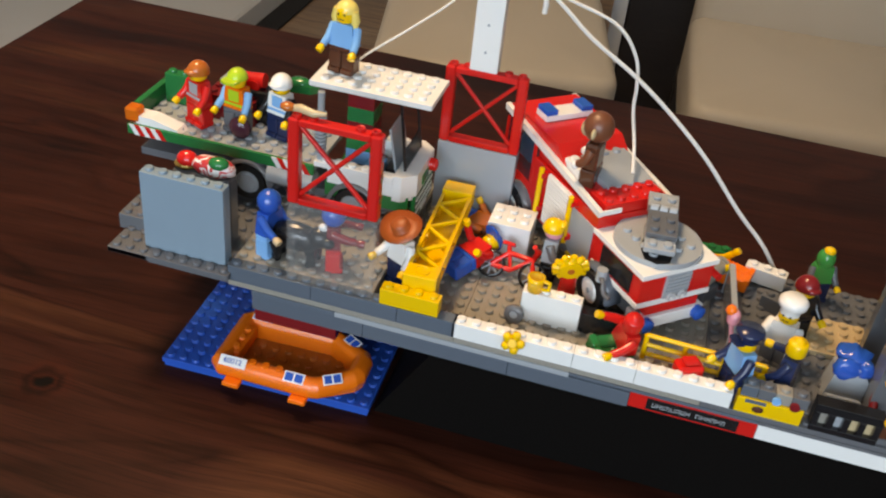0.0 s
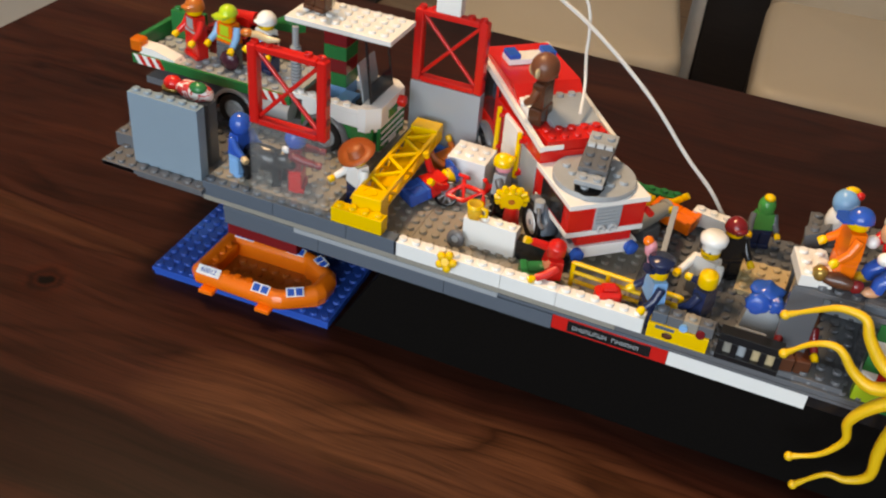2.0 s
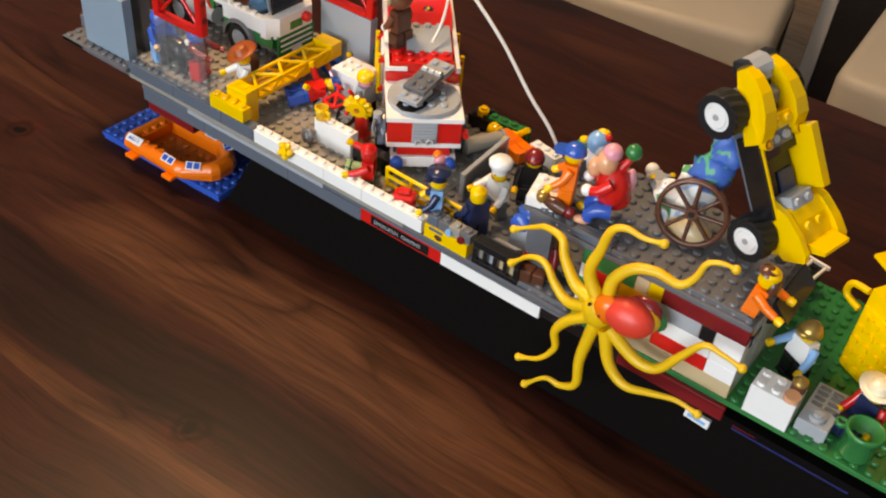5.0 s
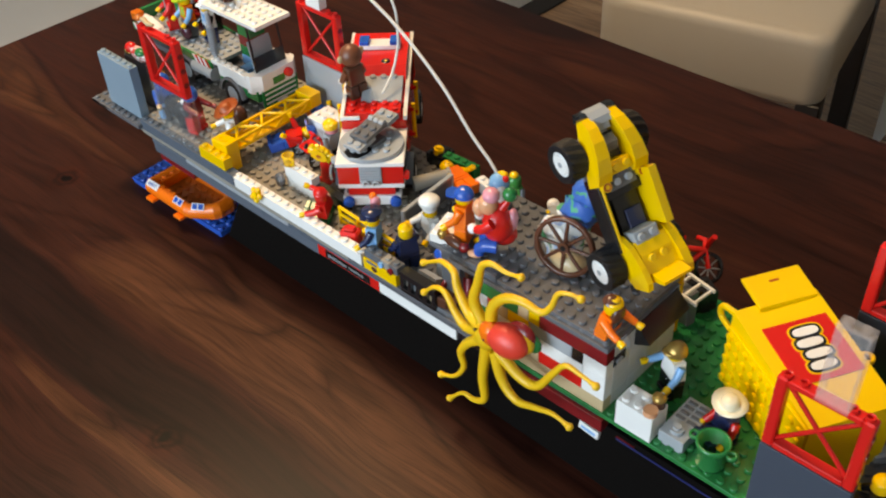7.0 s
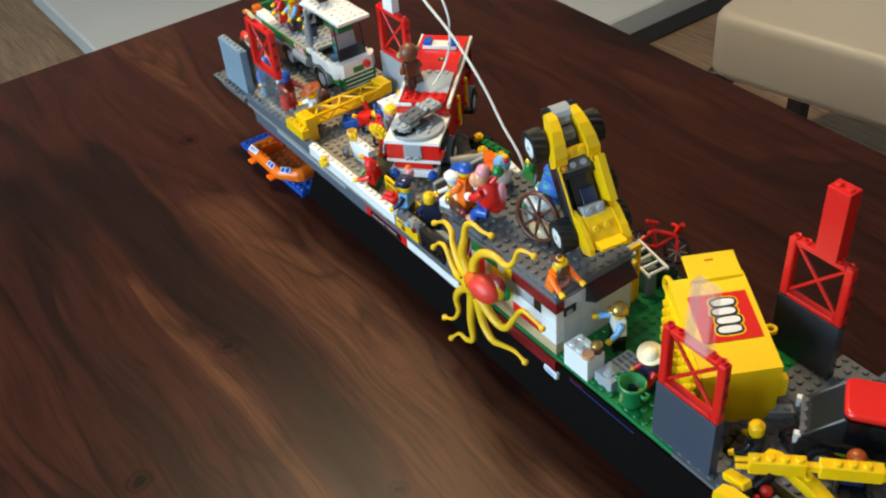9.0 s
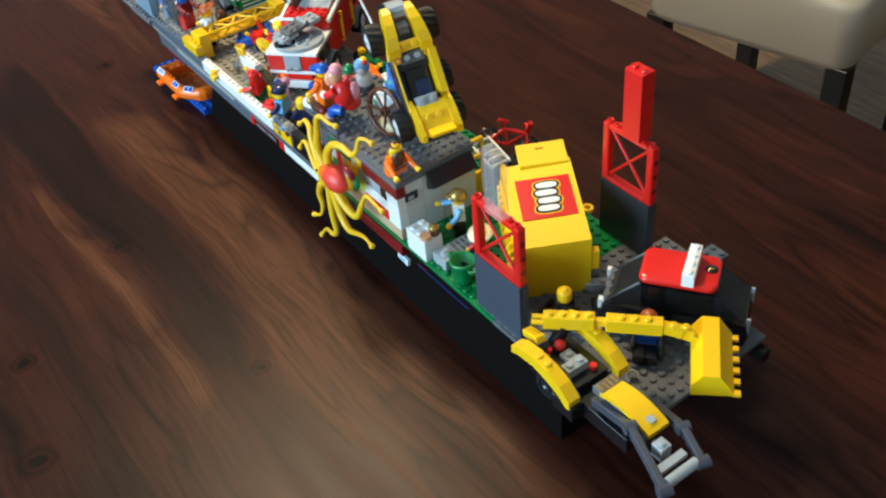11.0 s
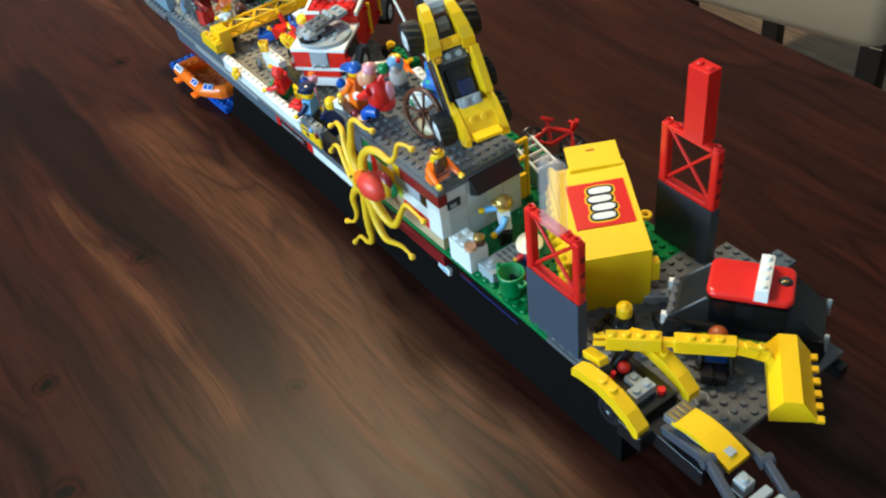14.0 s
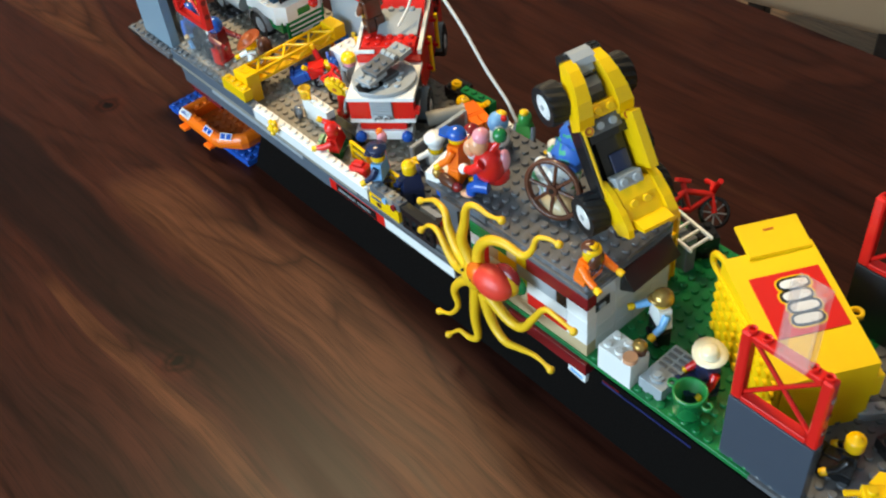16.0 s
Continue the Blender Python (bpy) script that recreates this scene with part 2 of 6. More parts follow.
def cloth(name, color, rough=0.55, scale=300.0, strength=0.25, blotch=0.06):
    m, nt, b = mat_base(name, rough)
    tc = node(nt, "ShaderNodeTexCoord")
    n1 = node(nt, "ShaderNodeTexNoise", Scale=scale, Detail=4.0)
    n2 = node(nt, "ShaderNodeTexNoise", Scale=6.0, Detail=3.0)
    for n in (n1, n2):
        nt.links.new(tc.outputs["Object"], n.inputs["Vector"])
    mr = node(nt, "ShaderNodeMapRange")
    mr.inputs["To Min"].default_value, mr.inputs["To Max"].default_value = 1 - blotch, 1 + blotch
    nt.links.new(n2.outputs[0], mr.inputs["Value"])
    hsv = node(nt, "ShaderNodeHueSaturation", Color=(*color, 1))
    nt.links.new(mr.outputs[0], hsv.inputs["Value"])
    nt.links.new(hsv.outputs[0], b.inputs["Base Color"])
    bp = node(nt, "ShaderNodeBump", Strength=strength, Distance=0.0006)
    nt.links.new(n1.outputs[0], bp.inputs["Height"])
    nt.links.new(bp.outputs[0], b.inputs["Normal"])
    return m


LEATHER = cloth("cream_leather", (0.47, 0.43, 0.36), rough=0.42)
PLASTER = cloth("white_plaster", (0.72, 0.71, 0.68), rough=0.8, scale=120.0, strength=0.1)
STRING = cloth("white_cotton_string", (0.75, 0.73, 0.68), rough=0.9, scale=2500.0, strength=0.6)


# ---- mesh builder (millimetres) ----
class G:
    """Collects faces in millimetres, with a material for each, and links them as one mesh object in metres."""

    def __init__(self, m=None):
        self.v, self.f, self.mi, self.sm, self.mats, self.m = [], [], [], [], [], m or Matrix()

    def at(self, m):
        self.m = m
        return self

    def add(self, verts, faces, mat, smooth=False):
        if mat not in self.mats:
            self.mats.append(mat)
        k, n = self.mats.index(mat), len(self.v)
        self.v += [self.m @ Vector(p) for p in verts]
        for q in faces:
            self.f.append([n + i for i in q])
            self.mi.append(k)
            self.sm.append(smooth)
        return self

    def box(self, x0, x1, y0, y1, z0, z1, mat, c=0.25):
        """A block with chamfered edges."""
        c = min(c, (x1 - x0) / 3, (y1 - y0) / 3, (z1 - z0) / 3)
        lo, hi, v, ix = (x0, y0, z0), (x1, y1, z1), [], {}
        for sx in (0, 1):
            for sy in (0, 1):
                for sz in (0, 1):
                    s = (sx, sy, sz)
                    for a in range(3):
                        ix[s, a] = len(v)
                        v.append([(hi[i] - (c if i != a else 0)) if s[i] else (lo[i] + (c if i != a else 0)) for i in range(3)])
        f = []
        for a in range(3):
            b, d = (a + 1) % 3, (a + 2) % 3
            for s in (0, 1):
                q = []
                for u, w in ((0, 0), (1, 0), (1, 1), (0, 1)):
                    k = [0, 0, 0]
                    k[a], k[b], k[d] = s, u, w
                    q.append(ix[tuple(k), a])
                f.append(q if s else q[::-1])
            for u in (0, 1):
                for w in (0, 1):
                    k0, k1 = [0, 0, 0], [0, 0, 0]
                    k0[b] = k1[b] = u
                    k0[d] = k1[d] = w
                    k1[a] = 1
                    q = [ix[tuple(k0), b], ix[tuple(k1), b], ix[tuple(k1), d], ix[tuple(k0), d]]
                    f.append(q if u == w else q[::-1])
        for s in [(i, j, k) for i in (0, 1) for j in (0, 1) for k in (0, 1)]:
            q = [ix[s, 0], ix[s, 1], ix[s, 2]]
            f.append(q if sum(s) % 2 else q[::-1])
        return self.add(v, f, mat)

    def cyl(self, p0, p1, r0, mat, r1=None, n=14, caps=True, smooth=True):
        p0, p1 = Vector(p0), Vector(p1)
        r1 = r0 if r1 is None else r1
        w = (p1 - p0).normalized()
        u = w.orthogonal().normalized()
        t = w.cross(u)
        v = []
        for p, r in ((p0, r0), (p1, r1)):
            v += [p + r * (math.cos(2 * math.pi * i / n) * u + math.sin(2 * math.pi * i / n) * t) for i in range(n)]
        self.add(v, [[i, (i + 1) % n, n + (i + 1) % n, n + i] for i in range(n)], mat, smooth)
        if caps:
            self.add(v, [list(range(n))[::-1], list(range(n, 2 * n))], mat)
        return self

    def studs(self, nx, ny, x, y, z, mat, n=10, skip=()):
        """Studs on an nx by ny grid whose corner is x, y, with their tops bevelled."""
        for i in range(nx):
            for j in range(ny):
                if (i, j) in skip:
                    continue
                cx, cy, v = x + 8 * i + 4, y + 8 * j + 4, []
                for r, h in ((2.4, 0), (2.4, 1.5), (2.1, 1.75)):
                    v += [(cx + r * math.cos(2 * math.pi * k / n), cy + r * math.sin(2 * math.pi * k / n), z + h) for k in range(n)]
                self.add(v, [[a + k, a + (k + 1) % n, a + n + (k + 1) % n, a + n + k] for a in (0, n) for k in range(n)], mat, True)
                self.add(v[2 * n:], [list(range(n))], mat)
        return self

    def brick(self, nx, ny, x, y, z, plates, mat, top=True, skip=()):
        """A brick of nx by ny studs, some plates high, a hair smaller than its grid."""
        self.box(x + 0.1, x + 8 * nx - 0.1, y + 0.1, y + 8 * ny - 0.1, z, z + 3.2 * plates, mat)
        if top:
            self.studs(nx, ny, x, y, z + 3.2 * plates, mat, skip=skip)
        return self

    def lathe(self, prof, mat, at=(0, 0, 0), n=16, smooth=True, start=0.0, sweep=2 * math.pi):
        """Turns a profile of (radius, height) about an upright axis."""
        full = abs(sweep - 2 * math.pi) < 1e-6
        m = n if full else n + 1
        v = [(at[0] + r * math.cos(start + sweep * k / n), at[1] + r * math.sin(start + sweep * k / n), at[2] + h) for r, h in prof for k in range(m)]
        f = [[a * m + k, a * m + (k + 1) % m, (a + 1) * m + (k + 1) % m, (a + 1) * m + k] for a in range(len(prof) - 1) for k in range(n)]
        return self.add(v, f, mat, smooth)

    def ball(self, c, r, mat, n=14, rings=8, lo=-90, hi=90):
        """An ellipsoid or a slice of one between two latitudes."""
        rx, ry, rz = (r, r, r) if isinstance(r, (int, float)) else r
        v = []
        for a in range(rings + 1):
            la = radians(lo + (hi - lo) * a / rings)
            v += [(c[0] + rx * math.cos(la) * math.cos(2 * math.pi * k / n), c[1] + ry * math.cos(la) * math.sin(2 * math.pi * k / n), c[2] + rz * math.sin(la)) for k in range(n)]
        return self.add(v, [[a * n + k, a * n + (k + 1) % n, (a + 1) * n + (k + 1) % n, (a + 1) * n + k] for a in range(rings) for k in range(n)], mat, True)

    def prism(self, poly, axis, a0, a1, mat, smooth=False):
        """A polygon drawn in the plane across an axis, drawn out along it. For y the polygon is (x, z)."""
        def p(u, w, a):
            return {"x": (a, u, w), "y": (u, a, w), "z": (u, w, a)}[axis]
        n = len(poly)
        v = [p(u, w, a0) for u, w in poly] + [p(u, w, a1) for u, w in poly]
        area = sum(poly[i][0] * poly[(i + 1) % n][1] - poly[(i + 1) % n][0] * poly[i][1] for i in range(n))
        turn = (area > 0) != (axis == "y")
        s = [[i, (i + 1) % n, n + (i + 1) % n, n + i] for i in range(n)]
        e = [list(range(n))[::-1], list(range(n, 2 * n))]
        if not turn:
            s, e = [q[::-1] for q in s], [q[::-1] for q in e]
        self.add(v, e, mat)
        return self.add(v, s, mat, smooth)

    def tube(self, pts, r, mat, n=8, caps=True):
        """A round bar along points; r is one radius or one for each point."""
        pts = [Vector(p) for p in pts]
        rs = r if isinstance(r, (list, tuple)) else [r] * len(pts)
        v, u = [], None
        for i, p in enumerate(pts):
            w = (pts[min(i + 1, len(pts) - 1)] - pts[max(i - 1, 0)]).normalized()
            u = w.orthogonal().normalized() if u is None else (u - w * u.dot(w)).normalized()
            t = w.cross(u)
            v += [p + rs[i] * (math.cos(2 * math.pi * k / n) * u + math.sin(2 * math.pi * k / n) * t) for k in range(n)]
        f = [[a * n + k, a * n + (k + 1) % n, (a + 1) * n + (k + 1) % n, (a + 1) * n + k] for a in range(len(pts) - 1) for k in range(n)]
        self.add(v, f, mat, True)
        if caps:
            self.add(v, [list(range(n))[::-1], list(range(len(v) - n, len(v)))], mat)
        return self

    def mesh(self, name):
        me = bpy.data.meshes.new(name)
        me.from_pydata([p * 0.001 for p in self.v], [], self.f)
        for m in self.mats:
            me.materials.append(m)
        me.polygons.foreach_set("material_index", self.mi)
        me.polygons.foreach_set("use_smooth", self.sm)
        me.update()
        return me

    def obj(self, name, parent=None, label="", category="", group="", kind="", m=None, shadow=True):
        ob = new(name, self.mesh(name))
        ob.parent = parent
        if m is not None:
            ob.matrix_basis = m
        ob.visible_shadow = shadow
        return tagged(ob, label, category, group, kind)


def mm(x, y, z, rx=0, ry=0, rz=0):
    """A pose from millimetres and degrees."""
    return pose(x / 1000, y / 1000, z / 1000, rx, ry, rz)


def shift(x, y, z, rx=0, ry=0, rz=0):
    """A pose within the millimetre builder."""
    return pose(x, y, z, rx, ry, rz)


def thing(name, m, label, category, group=""):
    ob = new(name)
    ob.empty_display_size = 0.01
    ob.matrix_basis = m
    return tagged(ob, label, category, group)


def spline(ctrl, steps=6):
    """A smooth line through points."""
    c = [Vector(p) for p in ctrl]
    c = [2 * c[0] - c[1]] + c + [2 * c[-1] - c[-2]]
    out = []
    for i in range(1, len(c) - 2):
        a, b, d, e = c[i - 1:i + 3]
        for k in range(steps):
            t = k / steps
            out.append(0.5 * (2 * b + (d - a) * t + (2 * a - 5 * b + 4 * d - e) * t * t + (3 * b - a - 3 * d + e) * t ** 3))
    return out + [c[-2]]


# ---- setting: table, room, chairs ----
table = thing("dining_table", mm(0, 0, 0), "dark polished rosewood dining table with wavy grain", "table")
G().box(-516, 1500, -760, 486, -38, 0, TABLEWOOD, c=2.5).obj("tabletop", table)
G().box(-470, 1460, -720, 446, -110, -38.5, DARKWOOD, c=2).obj("apron", table)
for x, y in ((-450, 400), (1420, 400), (-450, -700), (1420, -700)):
    G().box(x - 45, x + 45, y - 45, y + 45, -760, -38.5, DARKWOOD, c=4).obj("leg", table)

G().box(-3200, 3400, -2600, 3600, -790, -760, FLOORWOOD).obj("floor", kind="structure")
G().box(-3200, 3400, 3600, 3700, -760, 1750, PLASTER).obj("wall_north", kind="structure")
G().box(-3300, -3200, -2600, 3600, -760, 1750, PLASTER).obj("wall_west", kind="structure")
G().box(3400, 3500, -2600, 3600, -760, 1750, PLASTER).obj("wall_east", kind="structure")
w = G()
w.box(-3200, -1000, -2700, -2600, -760, 1750, PLASTER).box(1200, 3400, -2700, -2600, -760, 1750, PLASTER)
w.box(-1000, 1200, -2700, -2600, -760, 100, PLASTER).box(-1000, 1200, -2700, -2600, 1500, 1750, PLASTER)
w.obj("wall_south", kind="structure")
G().box(-3200, 3400, -2600, 3600, 1750, 1850, PLASTER).obj("ceiling", kind="structure")
lamp = thing("ceiling_light", mm(-500, 200, 1750), "flat white ceiling light over the table", "ceiling light")
G().box(-260, 260, -260, 260, -60, 0, PLASTER, c=4).obj("frame", lamp)
win = tagged(new("window_1"), kind="structure")
for x0, x1, z0, z1 in ((-1000, 1200, 100, 160), (-1000, 1200, 1440, 1500), (-1000, -940, 160, 1440), (1140, 1200, 160, 1440), (70, 130, 160, 1440)):
    G().box(x0, x1, -2680, -2620, z0, z1, PLASTER, c=2).obj("window_frame", win)

RUGW = cloth("white_rug_wool", (0.62, 0.61, 0.58), rough=0.9, scale=700.0, strength=0.6)
RUGB = cloth("black_strip_cloth", (0.012, 0.011, 0.011), rough=0.95, scale=700.0, strength=0.6)
G().box(-2600, -1090, 300, 3400, -760, -690, RUGW, c=6).obj("rug", label="thick white woven floor mattress on the oak floor", category="rug")
# narrow black strip along the edge of the mattress
G().box(-1089, -1020, 300, 3400, -760, -752, RUGB, c=2).obj("dark_floor_strip", label="black strip on the floor beside a white mattress", category="rug")
board = thing("sideboard", mm(-62, 1660, -760), "low black sideboard with a pale side panel behind the chairs", "sideboard")
G().box(30, 900, 0, 380, 60, 690, DARKWOOD, c=3).obj("body", board)
G().box(0, 30, -4, 380, 0, 694, PLASTER, c=2).obj("side_panel", board, "pale gray side panel")
G().box(26, 904, -8, 384, 694.5, 716, DARKWOOD, c=3).obj("top", board)
for x in (60, 860):
    G().box(x - 20, x + 20, 30, 70, 0, 60, DARKWOOD, c=2).obj("foot", board)
for k in range(2):
    door = G().box(36 + 432 * k, 462 + 432 * k, -14, -1, 66, 684, DARKWOOD, c=2).obj("door", board)


def soft_block(x0, x1, y0, y1, z0, z1, mat, r=22, steps=4, puff=6, corner=14):
    """An upholstered block with round edges and a slightly domed top."""
    g, nx, ny = G(), 10, 10
    prof = [(1 - math.cos(a), math.sin(a)) for a in (math.pi / 2 * k / steps for k in range(steps + 1))]
    rings = [(r * (1 - s), z0 + r * c) for c, s in prof] + [(r * c, z1 - r + r * s) for c, s in prof]
    v, n = [], None
    for ins, z in rings:
        ring = []
        ax0, ax1, ay0, ay1, rr = x0 + ins, x1 - ins, y0 + ins, y1 - ins, max(r - ins, 1) + corner
        for cx, cy, a0 in ((ax1 - rr, ay1 - rr, 0), (ax0 + rr, ay1 - rr, 90), (ax0 + rr, ay0 + rr, 180), (ax1 - rr, ay0 + rr, 270)):
            ring += [(cx + rr * math.cos(radians(a0 + 18 * k)), cy + rr * math.sin(radians(a0 + 18 * k)), z) for k in range(6)]
        n = len(ring)
        v += ring
    f = [[a * n + k, a * n + (k + 1) % n, (a + 1) * n + (k + 1) % n, (a + 1) * n + k] for a in range(len(rings) - 1) for k in range(n)]
    c = len(v)
    v += [((x0 + x1) / 2, (y0 + y1) / 2, z1 + puff), ((x0 + x1) / 2, (y0 + y1) / 2, z0)]
    top = (len(rings) - 1) * n
    f += [[top + k, top + (k + 1) % n, c] for k in range(n)] + [[(k + 1) % n, k, c + 1] for k in range(n)]
    return g.add(v, f, mat, True)


def chair(m):
    ch = thing("dining_chair", m, "cream leather dining chair with a thick padded seat beside the table", "chair", "dining chairs")
    soft_block(0, 408, 0, 420, 362, 500, LEATHER).obj("seat", ch)
    soft_block(5, 403, 400, 490, 420, 940, LEATHER, r=26).obj("backrest", ch)
    for x in (22, 388):
        for y in (24, 440):
            G().box(x - 20, x + 20, y - 20, y + 20, 0, 375, DARKWOOD, c=2).obj("leg", ch)
    return ch


first_chair = chair(mm(-386, 1018, -760, 0, 0, 12.5))
copy_thing(first_chair, mm(126, 1078, -760, 0, 0, 4))

# ---- toy ship ----
ZD = 76.0
ship = thing("toy_ship", mm(0, 0, 0), "long toy brick ship with gray and green studded decks", "toy ship")


def ship_brick(nx, ny, x, y, z, plates, mat, name="brick", top=True, label="", skip=()):
    return G().brick(nx, ny, x, y, z, plates, mat, top, skip).obj(name, ship, label)


# near-black blocks carry it, with the shade under the hull in their colour; then hull rows
# raked end added so that the blue plate's edge stays in view
G().prism([(-41, 0), (520, 0), (520, 58), (-8, 58)], "y", 9, 119, SHADEBLACK).obj("base", ship, "near-black base block with an added raked end")
G().box(-110, -46, 105, 119, 0, 58, SHADEBLACK, c=0.6).obj("base", ship, "near-black base block for the shade under the decks")
for x, n, mat in ((-112, 8, BLUEGRAY), (-48, 10, BLUEGRAY), (32, 8, BLUEGRAY), (96, 8, RED), (160, 9, WHITE)):
    ship_brick(n, 1, x, 0, 60.0 if x < 90 else 61.2, 3, mat, "hull_brick", False)
ship_brick(6, 1, -112, 3, 50.4, 3, DARKRED, "hull_brick", False)
ship_brick(14, 1, 232, 1, 63.2, 3, BLACK, "hull_brick", False)
ship_brick(8, 1, 284, -1, 62.4, 3, DARKRED, "hull_brick", False)
for x in range(-112, 530, 64):
    ship_brick(8, 1, x, 120, 60.0, 3, BLACK, "hull_brick", False)
for x, n, mat, z in ((-112, 6, BLUEGRAY, 69.6), (-64, 16, LGRAY, 69.6), (64, 12, BLUEGRAY, 70.8), (160, 12, DGRAY, 70.8)):
    G().box(x, x + 8 * n - 0.2, -0.4, 8, z, 72.7, mat).obj("hull_plate", ship)
# name board on the red bricks: a black field with pale bars where its letters stand
board = G().box(105, 151, -0.5, 0.2, 62.6, 69.6, BLACK, c=0.1).obj("name_board", ship, "black name board with a row of small white letters")
random.seed(4)
x = 108.0
for k in range(15):
    wdt = random.uniform(1.6, 2.3)
    if k != 8:
        lt = G()
        lt.box(x, x + 0.45, -0.75, -0.45, 64.8, 67.4, LGRAY, c=0.05).box(x + wdt - 0.4, x + wdt, -0.75, -0.45, 64.8, 67.4, LGRAY, c=0.05)
        zz = random.choice((64.8, 65.9, 67.0))
        lt.box(x + 0.45, x + wdt - 0.4, -0.75, -0.45, zz, zz + 0.4, LGRAY, c=0.05)
        lt.obj("letter_bar", board)
    x += wdt + 0.55

# decks
# the stern plates are a darker gray than the deck amidships
ship_brick(6, 16, -174, 0, 73.6, 2, DGRAY, "deck_plate", label="dark gray studded stern plate")
ship_brick(3, 6, -196, -4, 77.8, 1, DGRAY, "deck_plate")
ship_brick(9, 6, -196, -4, 77.9, 1, DGRAY, "deck_plate", skip=[(i, 0) for i in range(3)] + [(i, j) for i in range(3) for j in range(6)])
ship_brick(2, 4, -200, 16, 80.0, 3, DGRAY, "brick")
ship_brick(10, 15, -126, 8, 82.4, 1, OGRAY, "deck_plate")
G().box(-126, -46.2, 9, 128, 76.1, 82.3, DGRAY).obj("deck_block", ship)
ship_brick(16, 16, -126, 0, 72.8, 1, OGRAY, "deck_plate", skip=[(i, j) for i in range(10) for j in range(16)])
ship_brick(16, 16, 2, 0, 72.8, 1, OGRAY, "deck_plate")
ship_brick(16, 16, 130, 0, 72.8, 1, DGRAY, "deck_plate")
ship_brick(25, 16, 258, 1, 72.8, 1, GREEN, "deck_plate", label="green studded base plate")
bow = G().prism([(458, 1), (500, 1), (588, 34), (586, 129), (458, 129)], "z", 72.8, 76, DGRAY)
bow.studs(16, 16, 458, 1, 76, DGRAY, skip=[(i, j) for i in range(16) for j in range(16) if 8 * i - 42 > (8 * j - 2) * 2.6 or i + j > 27])
bow.obj("deck_plate", ship, "dark gray studded bow plate")
ship_brick(8, 3, 472, 129, 72.8, 1, DGRAY, "deck_plate")
ship_brick(2, 3, 500, 148, 73.0, 1, BLUEGRAY, "deck_plate")
ship_brick(4, 4, 182, 60, ZD, 1, TAN, "deck_plate", label="tan studded plate")

# front rail
for x, n in ((-126, 6), (-78, 6)):
    ship_brick(n, 1, x, 0, ZD + 0.1, 3, BLUEGRAY, "rail_brick")
ship_brick(4, 1, -30, 0, ZD, 3, BLUEGRAY, "rail_brick", top=False)
ship_brick(4, 1, -40, 0, 86.0, 3, YELLOW, "rail_brick", label="yellow four-stud brick")
for x, n in ((0, 4), (32, 4), (64, 4), (96, 6)):
    ship_brick(n, 1, x, 0, ZD, 3, WHITE, "rail_brick")
pic = ship_brick(4, 1, 146, 0, ZD, 3, YELLOW, "rail_brick", top=False, label="yellow brick with a small printed picture")
G().ball((157, -0.15, 80), (3, 0.3, 2.2), BROWN, n=8, rings=4).box(150, 160, -0.3, 0, 83.2, 85.4, BLUEGRAY, c=0.1).obj("print", pic)
for x, m2 in ((147, BLUEGRAY), (155, DGRAY), (163, OGRAY), (171, DGRAY)):
    G().brick(1, 1, x, 1, 85.7, 2, m2).obj("slope", ship)
G().cyl((164, -0.6, 88), (164, 1, 88), 2.2, AZURE).obj("round_tile", ship)
G().cyl((173, -0.6, 87), (173, 1, 87), 2.4, DARKRED).obj("round_tile", ship)
# black train window brick: a frame; its lit panes are just paler gray and tan colours
bw = G().box(182, 214, 0, 7.6, ZD, 79.5, BLACK).box(182, 214, 0, 7.6, 88, 93, BLACK)
for k in range(5):
    bw.box(182 + 7.2 * k, 185.2 + 7.2 * k, 0, 7.6, 79.5, 88, BLACK)
bwo = bw.obj("window_brick", ship, "black train window brick")
for k in range(4):
    G().box(185.2 + 7.2 * k, 189.2 + 7.2 * k, 3, 5, 79.5, 88, (OGRAY, LGRAY, TAN, TAN)[k], c=0.05).obj("pane", bwo)
ship_brick(4, 2, 214, 2, ZD, 1, DGRAY, "brick")

# second white row behind the rail, with its black end
for x, n in ((30, 4),):
    ship_brick(n, 1, x, 28, ZD, 6, WHITE, "inner_wall_brick")
ship_brick(4, 1, 62, 30, ZD, 4, BLACK, "inner_wall_brick", top=False)
G().box(-2, 23, 80, 102, ZD, 99, WHITE).studs(3, 2, -2, 83, 99, WHITE).obj("brick", ship, "large white block")


def wall_panel(x, y, z, mat, name="wall_panel", w=48.0, shadow=True, label=""):
    """A tall panel: a thin face, a foot, a head with studs and two end ribs."""
    g = G()
    g.box(x, x + w, y, y + 2, z, z + 48, mat).box(x, x + w, y + 2, y + 7.8, z, z + 1.6, mat).box(x, x + w, y + 2, y + 7.8, z + 44.8, z + 48, mat)
    g.box(x, x + 1.8, y + 2, y + 7.8, z + 1.6, z + 44.8, mat).box(x + w - 1.8, x + w, y + 2, y + 7.8, z + 1.6, z + 44.8, mat)
    g.studs(int(w / 8), 1, x, y, z + 48, mat)
    return g.obj(name, ship, label, shadow=shadow)


